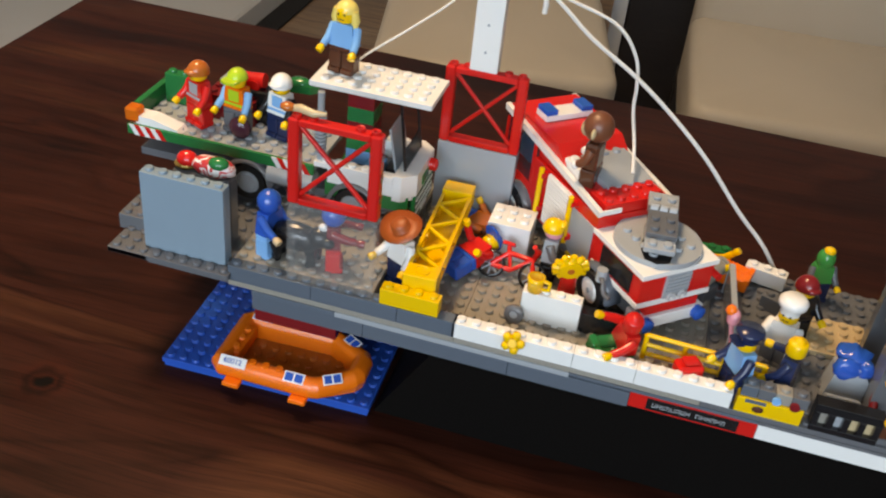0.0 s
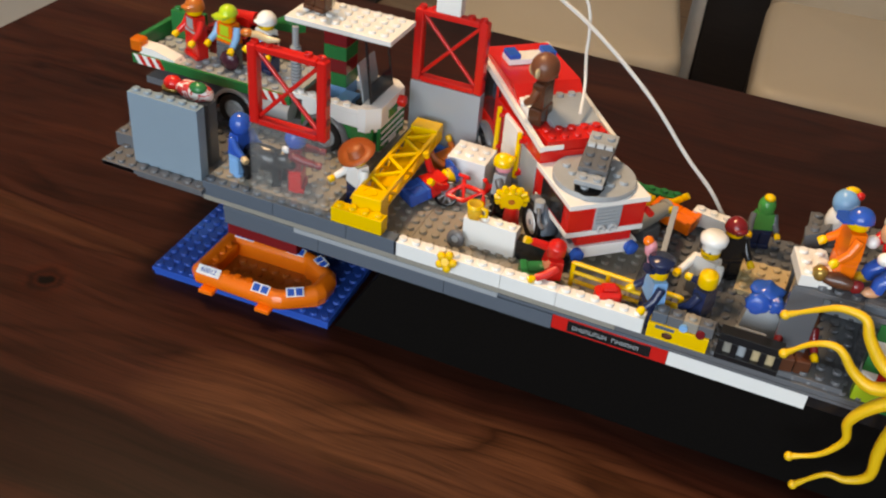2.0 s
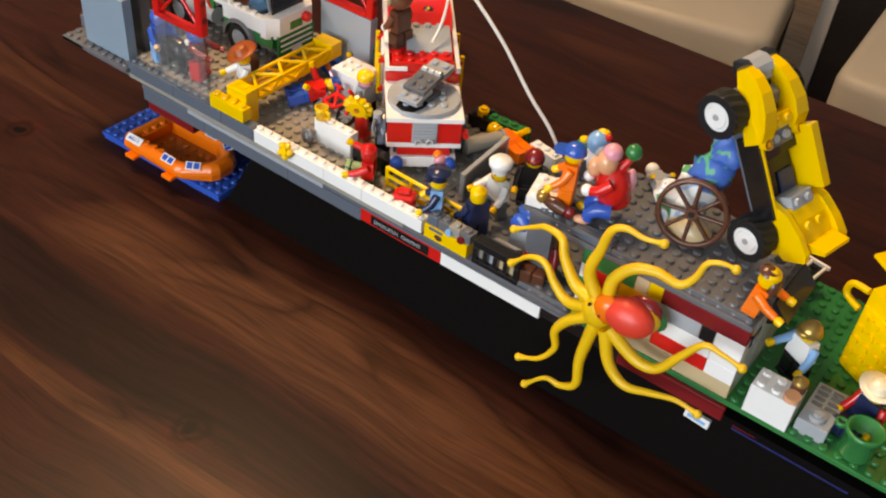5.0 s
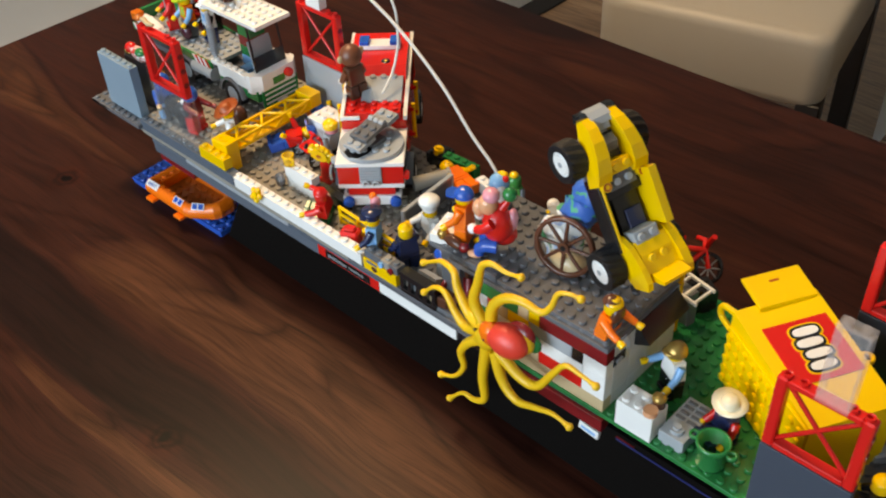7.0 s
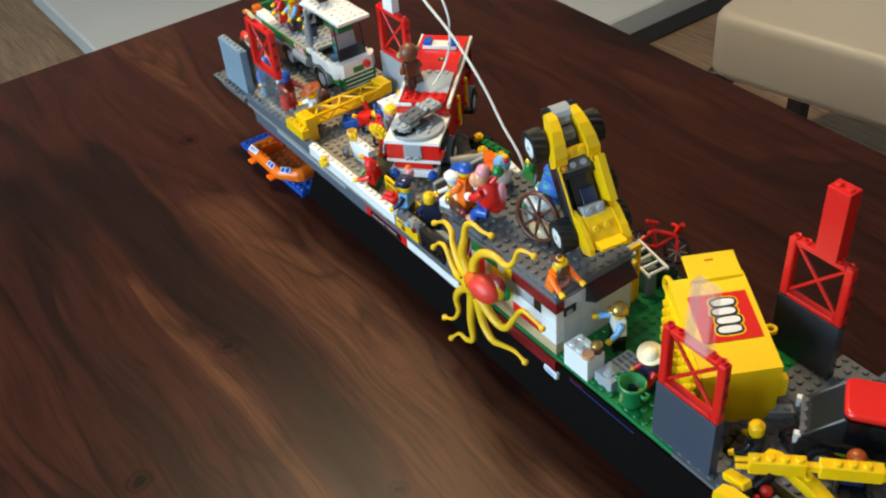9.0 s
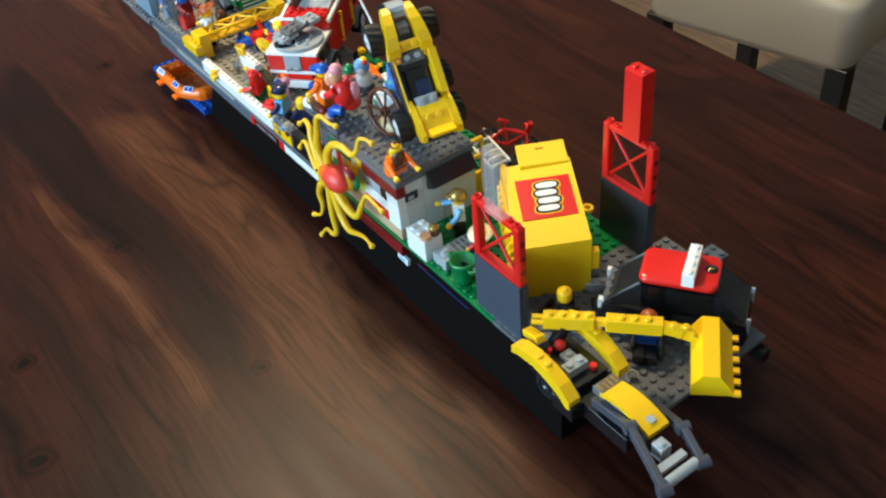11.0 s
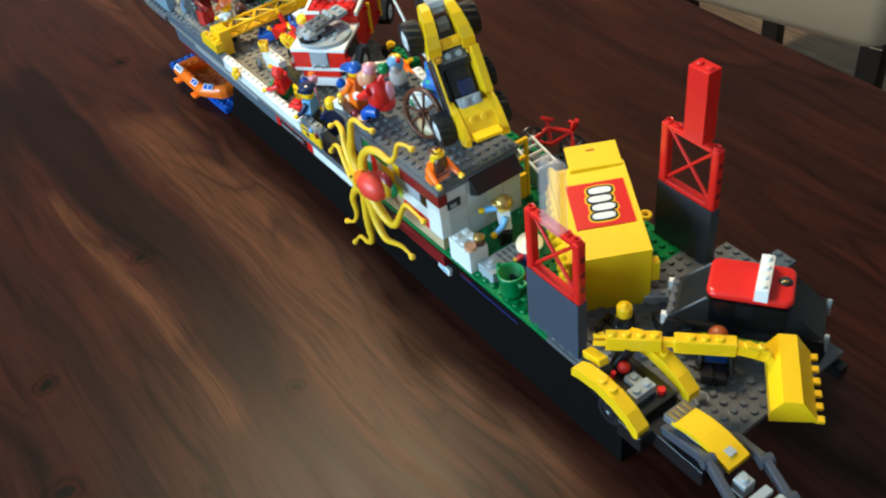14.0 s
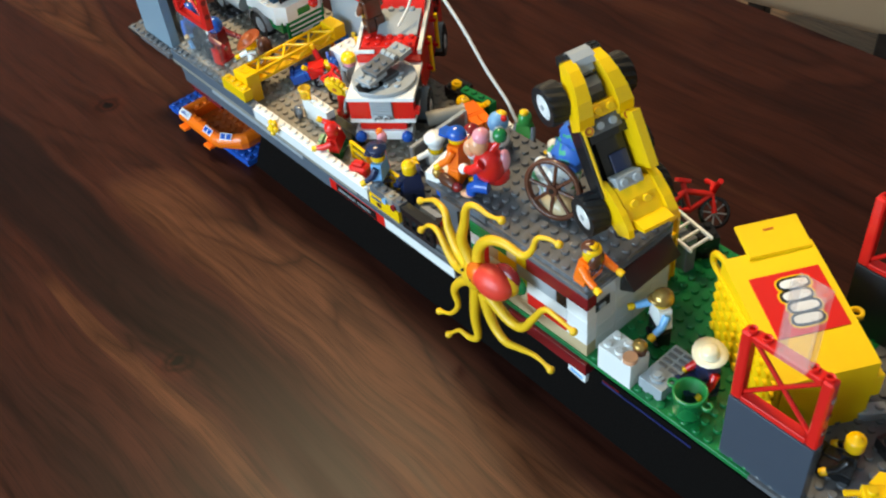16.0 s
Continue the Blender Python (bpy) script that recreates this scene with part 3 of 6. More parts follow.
def girder(x, y, z):
    """A red square frame with crossed braces."""
    p = G()
    p.box(x, x + 5.8, y + 0.6, y + 7.2, z, z + 48, RED, c=0.9).box(x + 42.2, x + 48, y + 0.6, y + 7.2, z, z + 48, RED, c=0.9)
    p.box(x + 5.8, x + 42.2, y + 0.6, y + 7.2, z, z + 3.6, RED, c=0.6).box(x + 5.8, x + 42.2, y + 0.6, y + 7.2, z + 44.2, z + 48, RED, c=0.6)
    for a, b in (((x + 6, z + 5), (x + 42, z + 43)), ((x + 6, z + 43), (x + 42, z + 5))):
        p.tube([(a[0], y + 4, a[1]), (b[0], y + 4, b[1])], 1.3, RED, n=6)
    for k in (0, 1, 4, 5):
        p.cyl((x + 4 + 8 * k, y + 4, z + 48), (x + 4 + 8 * k, y + 4, z + 49.7), 2.4, RED, n=12, caps=False)
        p.lathe([(2.4, 1.7), (1.6, 1.7), (1.6, 0)], RED, (x + 4 + 8 * k, y + 4, z + 48), 12)
    for zz in (12, 24, 36):
        for xx in (x - 0.1, x + 48.1):
            p.cyl((xx - 0.3, y + 4, z + zz), (xx + 0.3, y + 4, z + zz), 2.2, DARKRED, n=10)
    return p.obj("girder_panel", ship, "red open girder frame with crossed braces")


wall_panel(-177, 4, 81.2, SANDBLUE, label="tall bluish gray wall panel")
wall_panel(-92.5, 1, 85.7, CLEAR, shadow=False, label="clear see-through wall panel")
girder(-92.5, 1, 133.7)
wall_panel(-44.5, 115, ZD, LGRAY, label="tall light gray wall panel")
girder(-44.5, 115, 124.1)
wall_panel(438, 3, ZD, PANELDARK, label="tall dark bluish gray wall panel")
girder(438, 3, 124)
wall_panel(432.5, 123, ZD, CHARCOAL, label="tall charcoal wall panel under the red girder")
girder(432.5, 123, 124)
wall_panel(458, -0.5, 173.8, PALECLEAR, w=16.0, shadow=False, label="narrow clear panel on the red girder")
g = G().box(453, 469, 121.5, 133, 172.2, 224, RED, c=0.4).studs(2, 1, 453, 123, 224, RED)
g.obj("tower_column", ship, "plain red column on top of the girder")
# mast: a white bar above the girder, bound with string
mast = G().box(-31, -15, 116, 124, 172.2, 262, WHITE, c=0.4)
for zz in (184, 200, 216, 232):
    mast.cyl((-23, 115.8, zz), (-23, 116.4, zz), 0.8, LGRAY, n=8)
mast.obj("mast", ship, "white upright mast bar")

# deckhouse: rows of mixed bricks
hx = 250
rows = (
    ((2, LIME), (10, TAN)),
    ((1, WHITE), (3, RED), (2, TAN), (4, RED), (2, WHITE)),
    ((1, GREEN), (1, RED), (2, WHITE), (2, LIME), (4, WHITE), (2, WHITE)),
    ((1, WHITE), (1, RED), (1, TAN), (2, YELLOW), (4, LGRAY), (1, BLACK), (2, WHITE)),
    ((4, GREEN), (1, TAN), (1, YELLOW), (6, DARKRED)),
)
for k, row in enumerate(rows):
    x = hx
    for n, mat in row:
        ship_brick(n, 1, x, 2 if k < 4 else 1.8, ZD + 9.6 * k + 0.02, 3, mat, "house_brick", False)
        x += 8 * n
for k in range(5):
    for j in range(4):
        ship_brick(1, 2, 338, 10 + 16 * j, ZD + 9.6 * k, 3, PALEGRAY, "house_brick", False)
    ship_brick(13, 1, 226, 66, ZD + 9.6 * k, 3, LGRAY, "house_brick", False)
    for j in range(3):
        ship_brick(1, 2, 250, 10 + 16 * j, ZD + 9.6 * k, 3, DGRAY, "house_brick", False)
# notch drawn as a charcoal plate on the wall, its shade in the colour
notch = G().box(346, 346.6, 8.6, 20, 109, 116.4, CHARCOAL, c=0.1).box(346.6, 347.4, 11, 16, 110.4, 113.4, LGRAY, c=0.1)
notch.obj("wall_bracket", ship)
ship_brick(15, 9, 226, 2, 124.1, 1, DGRAY, "roof_plate", label="dark gray studded roof plate")
ship_brick(17, 9, 208, 4, 127.3, 1, DGRAY, "roof_plate", label="dark gray studded roof plate", skip=[(4, 0), (5, 0), (6, 0)])
gr = G().box(240, 264, 3, 12, 128, 131.8, BLUEGRAY)
for k in range(4):
    gr.box(241, 263, 3.6 + 2 * k, 4.8 + 2 * k, 131.8, 132.6, DGRAY, c=0.1)
gr.obj("grille_tile", ship)
ship_brick(2, 2, 208, 14, ZD, 16, DGRAY, "pillar_brick", False)
ship_brick(2, 1, 208, 60, ZD, 16, DGRAY, "pillar_brick", False)
bs = G().prism([(338, 112), (347, 112), (356, 117), (347, 127), (338, 127)], "y", 29, 70, BLACK)
bs.obj("slope_brick", ship, "black sloped brick on the house end")
yg = G()
for a in (0, 1):
    yg.box(338.4, 341.4, 63 + 21 * a, 65.6 + 21 * a, ZD, 130, YELLOW)
for zz in (96, 112, 127):
    yg.box(338.4, 341.4, 65.6, 84, zz, zz + 3, YELLOW)
yg.box(338.4, 341.4, 73.6, 76.2, 99, 127, YELLOW).box(339, 340.8, 65.6, 84, ZD, 96, YELLOW)
yg.obj("lattice_window", ship, "yellow lattice window frame")
G().box(339.4, 340.2, 65.8, 73.4, 115.2, 126.8, RED, c=0.1).obj("red_pane", ship)

# dinghy plate on the table
bp = G().brick(16, 12, -170, -3, 3.2, 1, BLUE).box(-169, -43, -2, 92, 0, 3.2, BLUE)
tagged(bp.obj("base_plate", m=mm(0, 6.4, 0, 0, 0, 1.6)), "blue studded plate lying on the table beside the hull", "toy plate")


# ---- toy figures: each one plain moulded shape ----
def figure(m, label, legs, torso, arms=None, head=YELLOW, grip=YELLOW, hips=None, hat=None, hatmat=None, sit=False,
           raise_l=-25, raise_r=-25, print_mat=None, wide=1.0, bust=False, group="toy figures on the ship"):
    """A small block figure, facing -y, standing or sitting at its origin."""
    g, arms, hips = G(), arms or torso, hips or legs
    base = 0.0
    if sit:
        for s in (-1, 1):
            g.box(s * 4 - 3.8, s * 4 + 3.8, -13.5, 4, 0, 7.4, legs, c=0.6).box(s * 4 - 3.8, s * 4 + 3.8, -16.5, -12.5, -0.0, 9, legs, c=0.6)
        base = -7.0
    elif bust:
        base = -12.3
    else:
        for s in (-1, 1):
            g.box(s * 4 - 3.8, s * 4 + 3.8, -4, 4, 0, 12.4, legs, c=0.7).box(s * 4 - 3.7, s * 4 + 3.7, -5.4, -2, 0, 3.2, legs, c=0.5)
    g.box(-7.8, 7.8, -3.9, 3.9, 12.4 + base, 15.2 + base, hips, c=0.6)
    z0, z1 = 15.2 + base, 28.4 + base
    v = [(-7.7, -3.9, z0), (7.7, -3.9, z0), (7.7, 3.9, z0), (-7.7, 3.9, z0), (-5.8, -3.7, z1), (5.8, -3.7, z1), (5.8, 3.7, z1), (-5.8, 3.7, z1)]
    g.add(v, [[0, 3, 2, 1], [4, 5, 6, 7], [0, 1, 5, 4], [1, 2, 6, 5], [2, 3, 7, 6], [3, 0, 4, 7]], torso)
    if print_mat:
        g.box(-3.6, 3.6, -4.15, -3.7, z0 + 5, z1 - 1.2, print_mat, c=0.1).box(-6.6, 6.6, -4.1, -3.8, z0 + 2.2, z0 + 4, print_mat, c=0.1)
    for s, a in ((-1, raise_l), (1, raise_r)):
        top = Vector((s * 7.2, 0, z1 - 3.2))
        d = Vector((s * 0.2, -math.sin(radians(-a)), -math.cos(radians(a)))).normalized()
        elbow = top + 6.5 * d
        d2 = (d + Vector((0, -0.55, 0.1))).normalized()
        wrist = elbow + 6.0 * d2
        g.tube([top - 1.2 * d, top, elbow, wrist], [2.3, 2.7, 2.4, 2.1], arms, n=8)
        g.tube([wrist, wrist + 1.6 * d2, wrist + 4.4 * d2], [1.2, 2.3, 2.1], grip, n=8)
    hz = z1
    g.lathe([(0, 0), (3.0, 0), (3.0, 0.6), (4.4, 0.6), (5.1, 1.6), (5.1, 7.4), (4.4, 8.8), (2.6, 8.8), (2.5, 10.3), (0, 10.5)], head, (0, 0, hz), 14)
    if head in (YELLOW, SKIN, PINK, WHITE):
        for s in (-1, 1):
            g.ball((s * 1.8, -4.75, hz + 5.6), (0.6, 0.5, 0.75), BLACK, n=6, rings=4)
        g.box(-1.7, 1.7, -5.3, -4.7, hz + 2.7, hz + 3.2, BROWN, c=0.1)
    h = hatmat
    if hat == "helmet":
        g.ball((0, 0.3, hz + 5), (6.4, 6.8, 6.8), h, lo=-8).ball((0, -3.4, hz + 6.4), (5.2, 5.4, 1.4), h, rings=4)
    elif hat == "full":
        g.ball((0, 0.2, hz + 5), (6.6, 6.8, 7.0), h, lo=-60)
    elif hat == "cap":
        g.ball((0, 0.4, hz + 5.2), (6.0, 6.4, 6.2), h, lo=0).prism([(-5, -4), (-4.6, -9.5), (0, -11.4), (4.6, -9.5), (5, -4)], "z", hz + 5.0, hz + 6.4, h)
    elif hat == "hair":
        g.ball((0, 1.2, hz + 6.2), (6.4, 6.2, 6.0), h, lo=-2).ball((0, 2.4, hz + 4), (6.2, 4.6, 6.4), h, lo=-60)
        for s in (-1, 1):
            g.tube([(s * 5.2, 0, hz + 7), (s * 6.2, 0.2, hz + 2), (s * 5.4, -0.5, hz - 4.5)], [2.2, 2.6, 1.3], h, n=8)
        g.ball((0, 4.0, hz + 0.5), (5.6, 2.8, 7.0), h)
    elif hat == "tail":
        g.ball((0, 4.6, hz + 4.4), (5.2, 3.4, 6.6), h, lo=-80)
    elif hat == "beard":
        g.ball((0, -3.6, hz + 0.5), (5.6, 3.4, 7.4), h).ball((0, 1.5, hz + 5.5), (5.8, 5.6, 5.2), h, lo=20)
    elif hat == "short":
        g.ball((0, 0.7, hz + 5.8), (6.0, 6.2, 5.8), h, lo=-15).ball((0, -4, hz + 9), (4, 2.6, 2), h, rings=5)
    elif hat in ("brim", "wide", "tilted"):
        n0 = len(g.v)
        g.lathe([(0, 12.6), (3.4, 12.4), (5.0, 11), (5.4, 7.0), (6, 6.6)], h, (0, 0, hz), 16)
        pts = [(r * math.cos(a), r * math.sin(a) * 0.86, hz + 6.4 + dz + 1.7 * abs(math.cos(a)) * (r > 8)) for r, dz in ((5.4, 0), (12.8 if hat == "wide" else 10.6, 0.3), (13.1 if hat == "wide" else 10.9, 0.9), (5.4, 1.0)) for a in (2 * math.pi * k / 18 for k in range(18))]
        g.add(pts, [[a * 18 + k, a * 18 + (k + 1) % 18, (a + 1) * 18 + (k + 1) % 18, (a + 1) * 18 + k] for a in range(3) for k in range(18)], h, True)
        if hat != "brim":
            tip = Matrix.Translation((0, 0, hz + 6)) @ Matrix.Rotation(radians(26 if hat == "wide" else 10), 4, "X") @ Matrix.Translation((0, 0, -hz - 6))
            g.v[n0:] = [tip @ p for p in g.v[n0:]]
    elif hat == "chef":
        g.lathe([(5.2, 5.5), (5.2, 9.0), (7.3, 10.4), (7.6, 13.4), (5.4, 15.6), (0, 16.0)], h, (0, 0, hz), 16)
    elif hat == "peaked":
        g.lathe([(5.3, 5.6), (5.4, 8.2), (7.4, 10.8), (7.0, 12), (0, 12.6)], h, (0, 0, hz), 16).prism([(-4.6, -4), (-4, -8), (0, -9.2), (4, -8), (4.6, -4)], "z", hz + 5.2, hz + 6.2, h)
    elif hat == "hood":
        g.ball((0, -0.6, hz + 11.6), (4.0, 4.0, 2.6), YELLOW, n=10, rings=6)
        g.ball((0, 0.8, hz + 4.4), (6.2, 6.6, 7.6), h, lo=-50).ball((0, 4.2, hz - 7), (7.2, 3, 9), h)
    elif hat == "hornbill":
        g.ball((0, 0.2, hz + 4.8), (6.2, 6.6, 6.8), h, lo=-50).cyl((0, -5, hz + 4), (0, -12, hz + 2.4), 2.8, ORANGE, r1=0.6, n=8)
    if wide != 1.0:
        g.v = [Vector((p.x * wide, p.y * wide, p.z)) for p in g.v]
    ob = g.obj("toy_figure", None, label, "toy figure", group, m=m)
    return ob


# ---- wheels ----
def wheel(parent, x, y, z, r, w, side, hub=WHITE, m=None):
    """A ribbed rubber tyre with a pale hub; the axle runs along y, the hub on the given side."""
    g = G(m)
    n, prof = 28, ((0.62, 0.5), (0.93, 0.5), (1.0, 0.36), (1.0, -0.36), (0.93, -0.5), (0.62, -0.5))
    v = []
    for k in range(n):
        for i, (a, b) in enumerate(prof):
            rr = r * a * (0.91 if i in (2, 3) and (k + (i == 3)) % 2 else 1.0)
            v.append((x + rr * math.cos(2 * math.pi * k / n), y + b * w, z + rr * math.sin(2 * math.pi * k / n)))
    q = len(prof)
    g.add(v, [[k * q + i, k * q + (i + 1) % q, ((k + 1) % n) * q + (i + 1) % q, ((k + 1) % n) * q + i] for k in range(n) for i in range(q)], RUBBER)
    t = g.obj("wheel", parent)
    h = G(m)
    ys = y + side * w * 0.42
    h.cyl((x, ys - side * 0.8 * w, z), (x, ys, z), r * 0.63, hub, n=20).cyl((x, ys, z), (x, ys + side * 0.9, z), r * 0.5, hub, r1=r * 0.44, n=20).cyl((x, ys + side * 0.9, z), (x, ys + side * 1.3, z), r * 0.14, LGRAY, n=10)
    h.obj("hub", t)
    return t


# ---- fire engine ----
fire = thing("toy_fire_engine", mm(106.8, 47.6, ZD, 0, 0, -48.5), "red and white toy fire engine with a gray turntable", "toy fire engine")
G().box(-148, -3, -19, 19, 9, 17, DGRAY).obj("chassis", fire)
for x in (-33, -122):
    for s in (-1, 1):
        wheel(fire, x, s * 24, 12.2, 12.2, 12, s)
        f = G()
        f.lathe([(13.4, -5), (13.4, 5), (15.6, 5), (15.6, -5), (13.4, -5)], DGRAY if x < -50 else BLUEGRAY, (0, 0, 0), 14, start=0, sweep=math.pi)
        f.v = [Vector((x + p.x, s * 24 + p.z, 12.2 + p.y)) for p in f.v]
        f.f = [q[::-1] for q in f.f]
        f.obj("fender", fire)
fb = G().box(-44, 0, -24, 24, 22, 25.2, WHITE).box(-44, -0.6, -23.6, 23.6, 25.2, 41, RED)
fb.obj("rear_body", fire)
G().box(-46, 1, -24.6, 24.6, 41, 44.2, WHITE).obj("top_plate", fire)
gp = G().box(-1, 0.6, -8, 8, 25.4, 40.8, LGRAY)
for k in range(5):
    gp.box(0.6, 1.3, -7.6, 7.6, 29.2 + 2.3 * k, 30.5 + 2.3 * k, LGRAY, c=0.15)
gp.obj("grille", fire, "light gray ribbed grille")
for y in (-3.6, 3.6):
    cl = G().lathe([(1.6, 0), (2.6, 0), (2.6, 1.8), (1.6, 1.8), (1.6, 0)], SILVER, (0, 0, 0), 12, start=-0.5, sweep=4.6)
    cl.v = [Vector((0.8 + p.z, y + p.x, 27 + p.y)) for p in cl.v]
    cl.obj("clip", fire)
G().box(-8, 0.4, -17, 17, 16.5, 21.8, RED).obj("bumper", fire)
G().box(-10, 2, -21, 21, 8.5, 16, WHITE).obj("bumper", fire)
for y in (-17, 17):
    G().cyl((1.6, y, 12.4), (5, y, 12.4), 4.1, CLEARBLUE, n=14).ball((5, y, 12.4), (1.4, 3.6, 3.6), CLEARBLUE).obj("lamp", fire, "clear blue lamp")
for s in (-1, 1):
    G().box(-36, -8, s * 23.9 - 0.4, s * 23.9 + 0.4, 27, 39.6, BLACK, c=0.2).obj("window", fire, "black side window")
tt = G().lathe([(0, 3.2), (23.4, 3.2), (23.6, 2.9), (23.6, 0), (0, 0)], LGRAY, (-22, 0, 44.3), 40, smooth=False)
for i in range(-3, 3):
    for j in range(-3, 3):
        if math.hypot(8 * i + 4, 8 * j + 4) < 20 and not (abs(8 * i + 4) < 6 and abs(8 * j + 4) < 9) and not (8 * i + 4 < 6 and abs(8 * j + 4) < 6):
            tt.studs(1, 1, -22 + 8 * i, 8 * j, 47.5, LGRAY)
turn_table = tt.obj("turntable", fire, "round light gray turntable")
# no hole is cut: a thin black sheet paints the shade of the opening
G(shift(-4.8, -13.4, 47.5, 0, 0, 143)).prism([(-3, 0), (0, -6.5), (8, -8.5), (18, -8), (18, 8), (8, 8.5), (0, 6.5)], "z", 0.05, 0.5, BLACK).obj("opening", turn_table)
hinge = shift(-4.8, -13.4, 48.2, 0, -8, 143)
G(hinge).box(2, 20, -8, 8, 2.2, 5.4, LGRAY).studs(1, 2, 2, -8, 5.4, LGRAY).obj("hinge_plate", turn_table)
G(hinge).box(10, 33, -8, 8, 5.5, 8.7, DGRAY).studs(2, 2, 10.5, -8, 8.7, DGRAY).obj("hinge_arm", turn_table, "dark gray hinged arm")
G(hinge).box(33.4, 46, -8, 8, 3.6, 7.6, LGRAY).studs(1, 2, 37, -8, 7.6, LGRAY).obj("hinge_plate", turn_table)
for y in (-5, 0, 5):
    G(hinge).cyl((31.5, y - 2, 8.2), (31.5, y + 2, 8.2), 2.6, LGRAY, n=14).obj("hinge_knuckle", turn_table)
G(shift(-22, 0, 47.5, 0, 0, 143)).box(-6, 8, -8, 8, 0.1, 3.0, DGRAY).obj("hinge_base", turn_table)
# red body, roof and cab
G().box(-112, -44, -24, 24, 15, 51, RED).obj("body", fire)
G().prism([(-151, 63), (-44, 51.5), (-44, 55), (-151, 67)], "y", -24.8, -22, WHITE).prism([(-151, 63), (-44, 51.5), (-44, 55), (-151, 67)], "y", 22, 24.8, WHITE).box(-45, -43.6, -24.8, -10, 52, 55, WHITE).obj("roof_rail", fire, "white roof edge strip")
G().brick(2, 5, -61, -20, 51, 2, RED).obj("roof_plate", fire)
G().prism([(-90, 55), (-59, 55), (-59, 58.6), (-84, 62.5), (-90, 62.5)], "y", -10, 20, LGRAY).studs(1, 3, -91, -7, 62.5, LGRAY).obj("roof_slope", fire, "light gray roof slope")
G().brick(2, 1, -88, -21, 54, 3, WHITE).obj("roof_brick", fire)
G().box(-112, -61, -22, 22, 51, 56, RED).obj("roof_panel", fire)
ribs = [(-24.0, 18), (-25.2, 18)]
for k in range(14):
    ribs += [(-25.9, 18.6 + 2.2 * k), (-25.9, 20.0 + 2.2 * k), (-25.3, 20.3 + 2.2 * k)]
G().prism(ribs + [(-25.2, 50), (-24.0, 50)], "x", -94, -70, WHITE).obj("shutter", fire, "white roller shutter")
G().box(-68, -46, -24.8, -24, 16, 44, LGRAY, c=0.2).obj("side_panel", fire)
for s in (-1, 1):
    for x in (-66, -98):
        hr = G().tube([(x, s * 28, 22), (x, s * 28, 52)], 1.6, YELLOW, n=8)
        hr.box(x - 2, x + 2, s * 26 - 2.6, s * 26 + 2.6, 24, 27, RED).box(x - 2, x + 2, s * 26 - 2.6, s * 26 + 2.6, 46, 49, RED)
        hr.obj("grab_rail", fire, "yellow upright grab rail")
G().prism([(-150, 15), (-112, 15), (-112, 32), (-150, 32)], "y", -24, 24, RED).obj("cab_body", fire)
G().prism([(-149, 32), (-112, 32), (-112, 57), (-149, 61)], "y", -23.4, 23.4, SMOKE).obj("cab_glass", fire, "dark bluish cab windows", shadow=False)
G().box(-148, -114, -12, 12, 32, 46, AZURE).obj("cab_seat", fire)
for x in (-149, -116):
    for s in (-1, 1):
        G().box(x, x + 3.4, s * 22.4 - 1.4, s * 22.4 + 1.4, 32, 60, RED).obj("cab_pillar", fire)
rf = G().prism([(-151, 61), (-112, 57), (-84, 56), (-86, 60), (-96, 68), (-147, 68.5), (-151, 66)], "y", -22, 22, RED)
rf.obj("cab_roof", fire)
lb = G().box(-131, -119, -16, 16, 68.5, 72, WHITE).obj("light_bar", fire)
for s in (-1, 1):
    G().box(-130.6, -119.4, s * 12 - 3.8, s * 12 + 3.8, 72, 75.4, CLEARBLUE, c=0.5).obj("light", lb, "clear blue light")
G().lathe([(0, 0.5), (3.6, 0.4), (3.8, 0)], BLACK, (-102, 6, 68), 14).ball((-102, 6, 68.5), (1.8, 1.2, 0.4), YELLOW, rings=4).obj("badge", fire)
G().cyl((2.5, 26, 33), (-4, 26, 33), 2.0, RED).obj("side_knob", fire)
G().tube(spline([(-30, -29, 24), (-22, -31, 27), (-18, -32, 22), (-14, -31, 20)]), 1.3, DGRAY, n=8).cyl((-26, -29, 24), (-26, -29, 31), 3, LGRAY).obj("hose_valve", fire, "gray hose valve")

# ---- green and white flat-bed truck ----
ZT = 85.6
truck = thing("toy_truck", mm(-45, 88, ZT), "green and white toy flat-bed truck with a white roof", "toy truck")
G().box(-172, -4, -16, 16, 9, 14, DGRAY).obj("chassis", truck)
for x in (-99, -34):
    for s in (-1, 1):
        wheel(truck, x, s * 19, 11.8, 11.8, 10, s, LGRAY)
        f = G().lathe([(13.0, -5), (13.0, 5), (15.4, 5), (15.4, -5), (13.0, -5)], DGRAY, (0, 0, 0), 14, start=0, sweep=math.pi)
        f.v = [Vector((x + p.x, s * 20 + p.z, 11.8 + p.y)) for p in f.v]
        f.f = [q[::-1] for q in f.f]
        f.obj("fender", truck)
G().box(-174, -58, -22, 22, 28, 31.2, LGRAY).studs(14, 5, -173, -20, 31.2, LGRAY).obj("bed", truck, "light gray studded loading bed")
for y0 in (-24, 22):
    sp = G().box(-175, -58, y0, y0 + 2, 26.4, 33, GREEN).obj("side_board", truck, "green side board with striped ends")
    for x0 in (-174, -84):
        for k in range(6):
            G().prism([(x0 + 3.4 * k + 4, 26.5), (x0 + 7.2 + 3.4 * k, 26.5), (x0 + 3.4 + 3.4 * k, 32.9), (x0 + 0.2 + 3.4 * k, 32.9)], "y", y0 - 0.25, y0 + 2.25, (WHITE, RED)[k % 2]).obj("stripe", sp)
G().box(-176, -172, -14, 22, 31, 42, GREEN).obj("tail_board", truck)
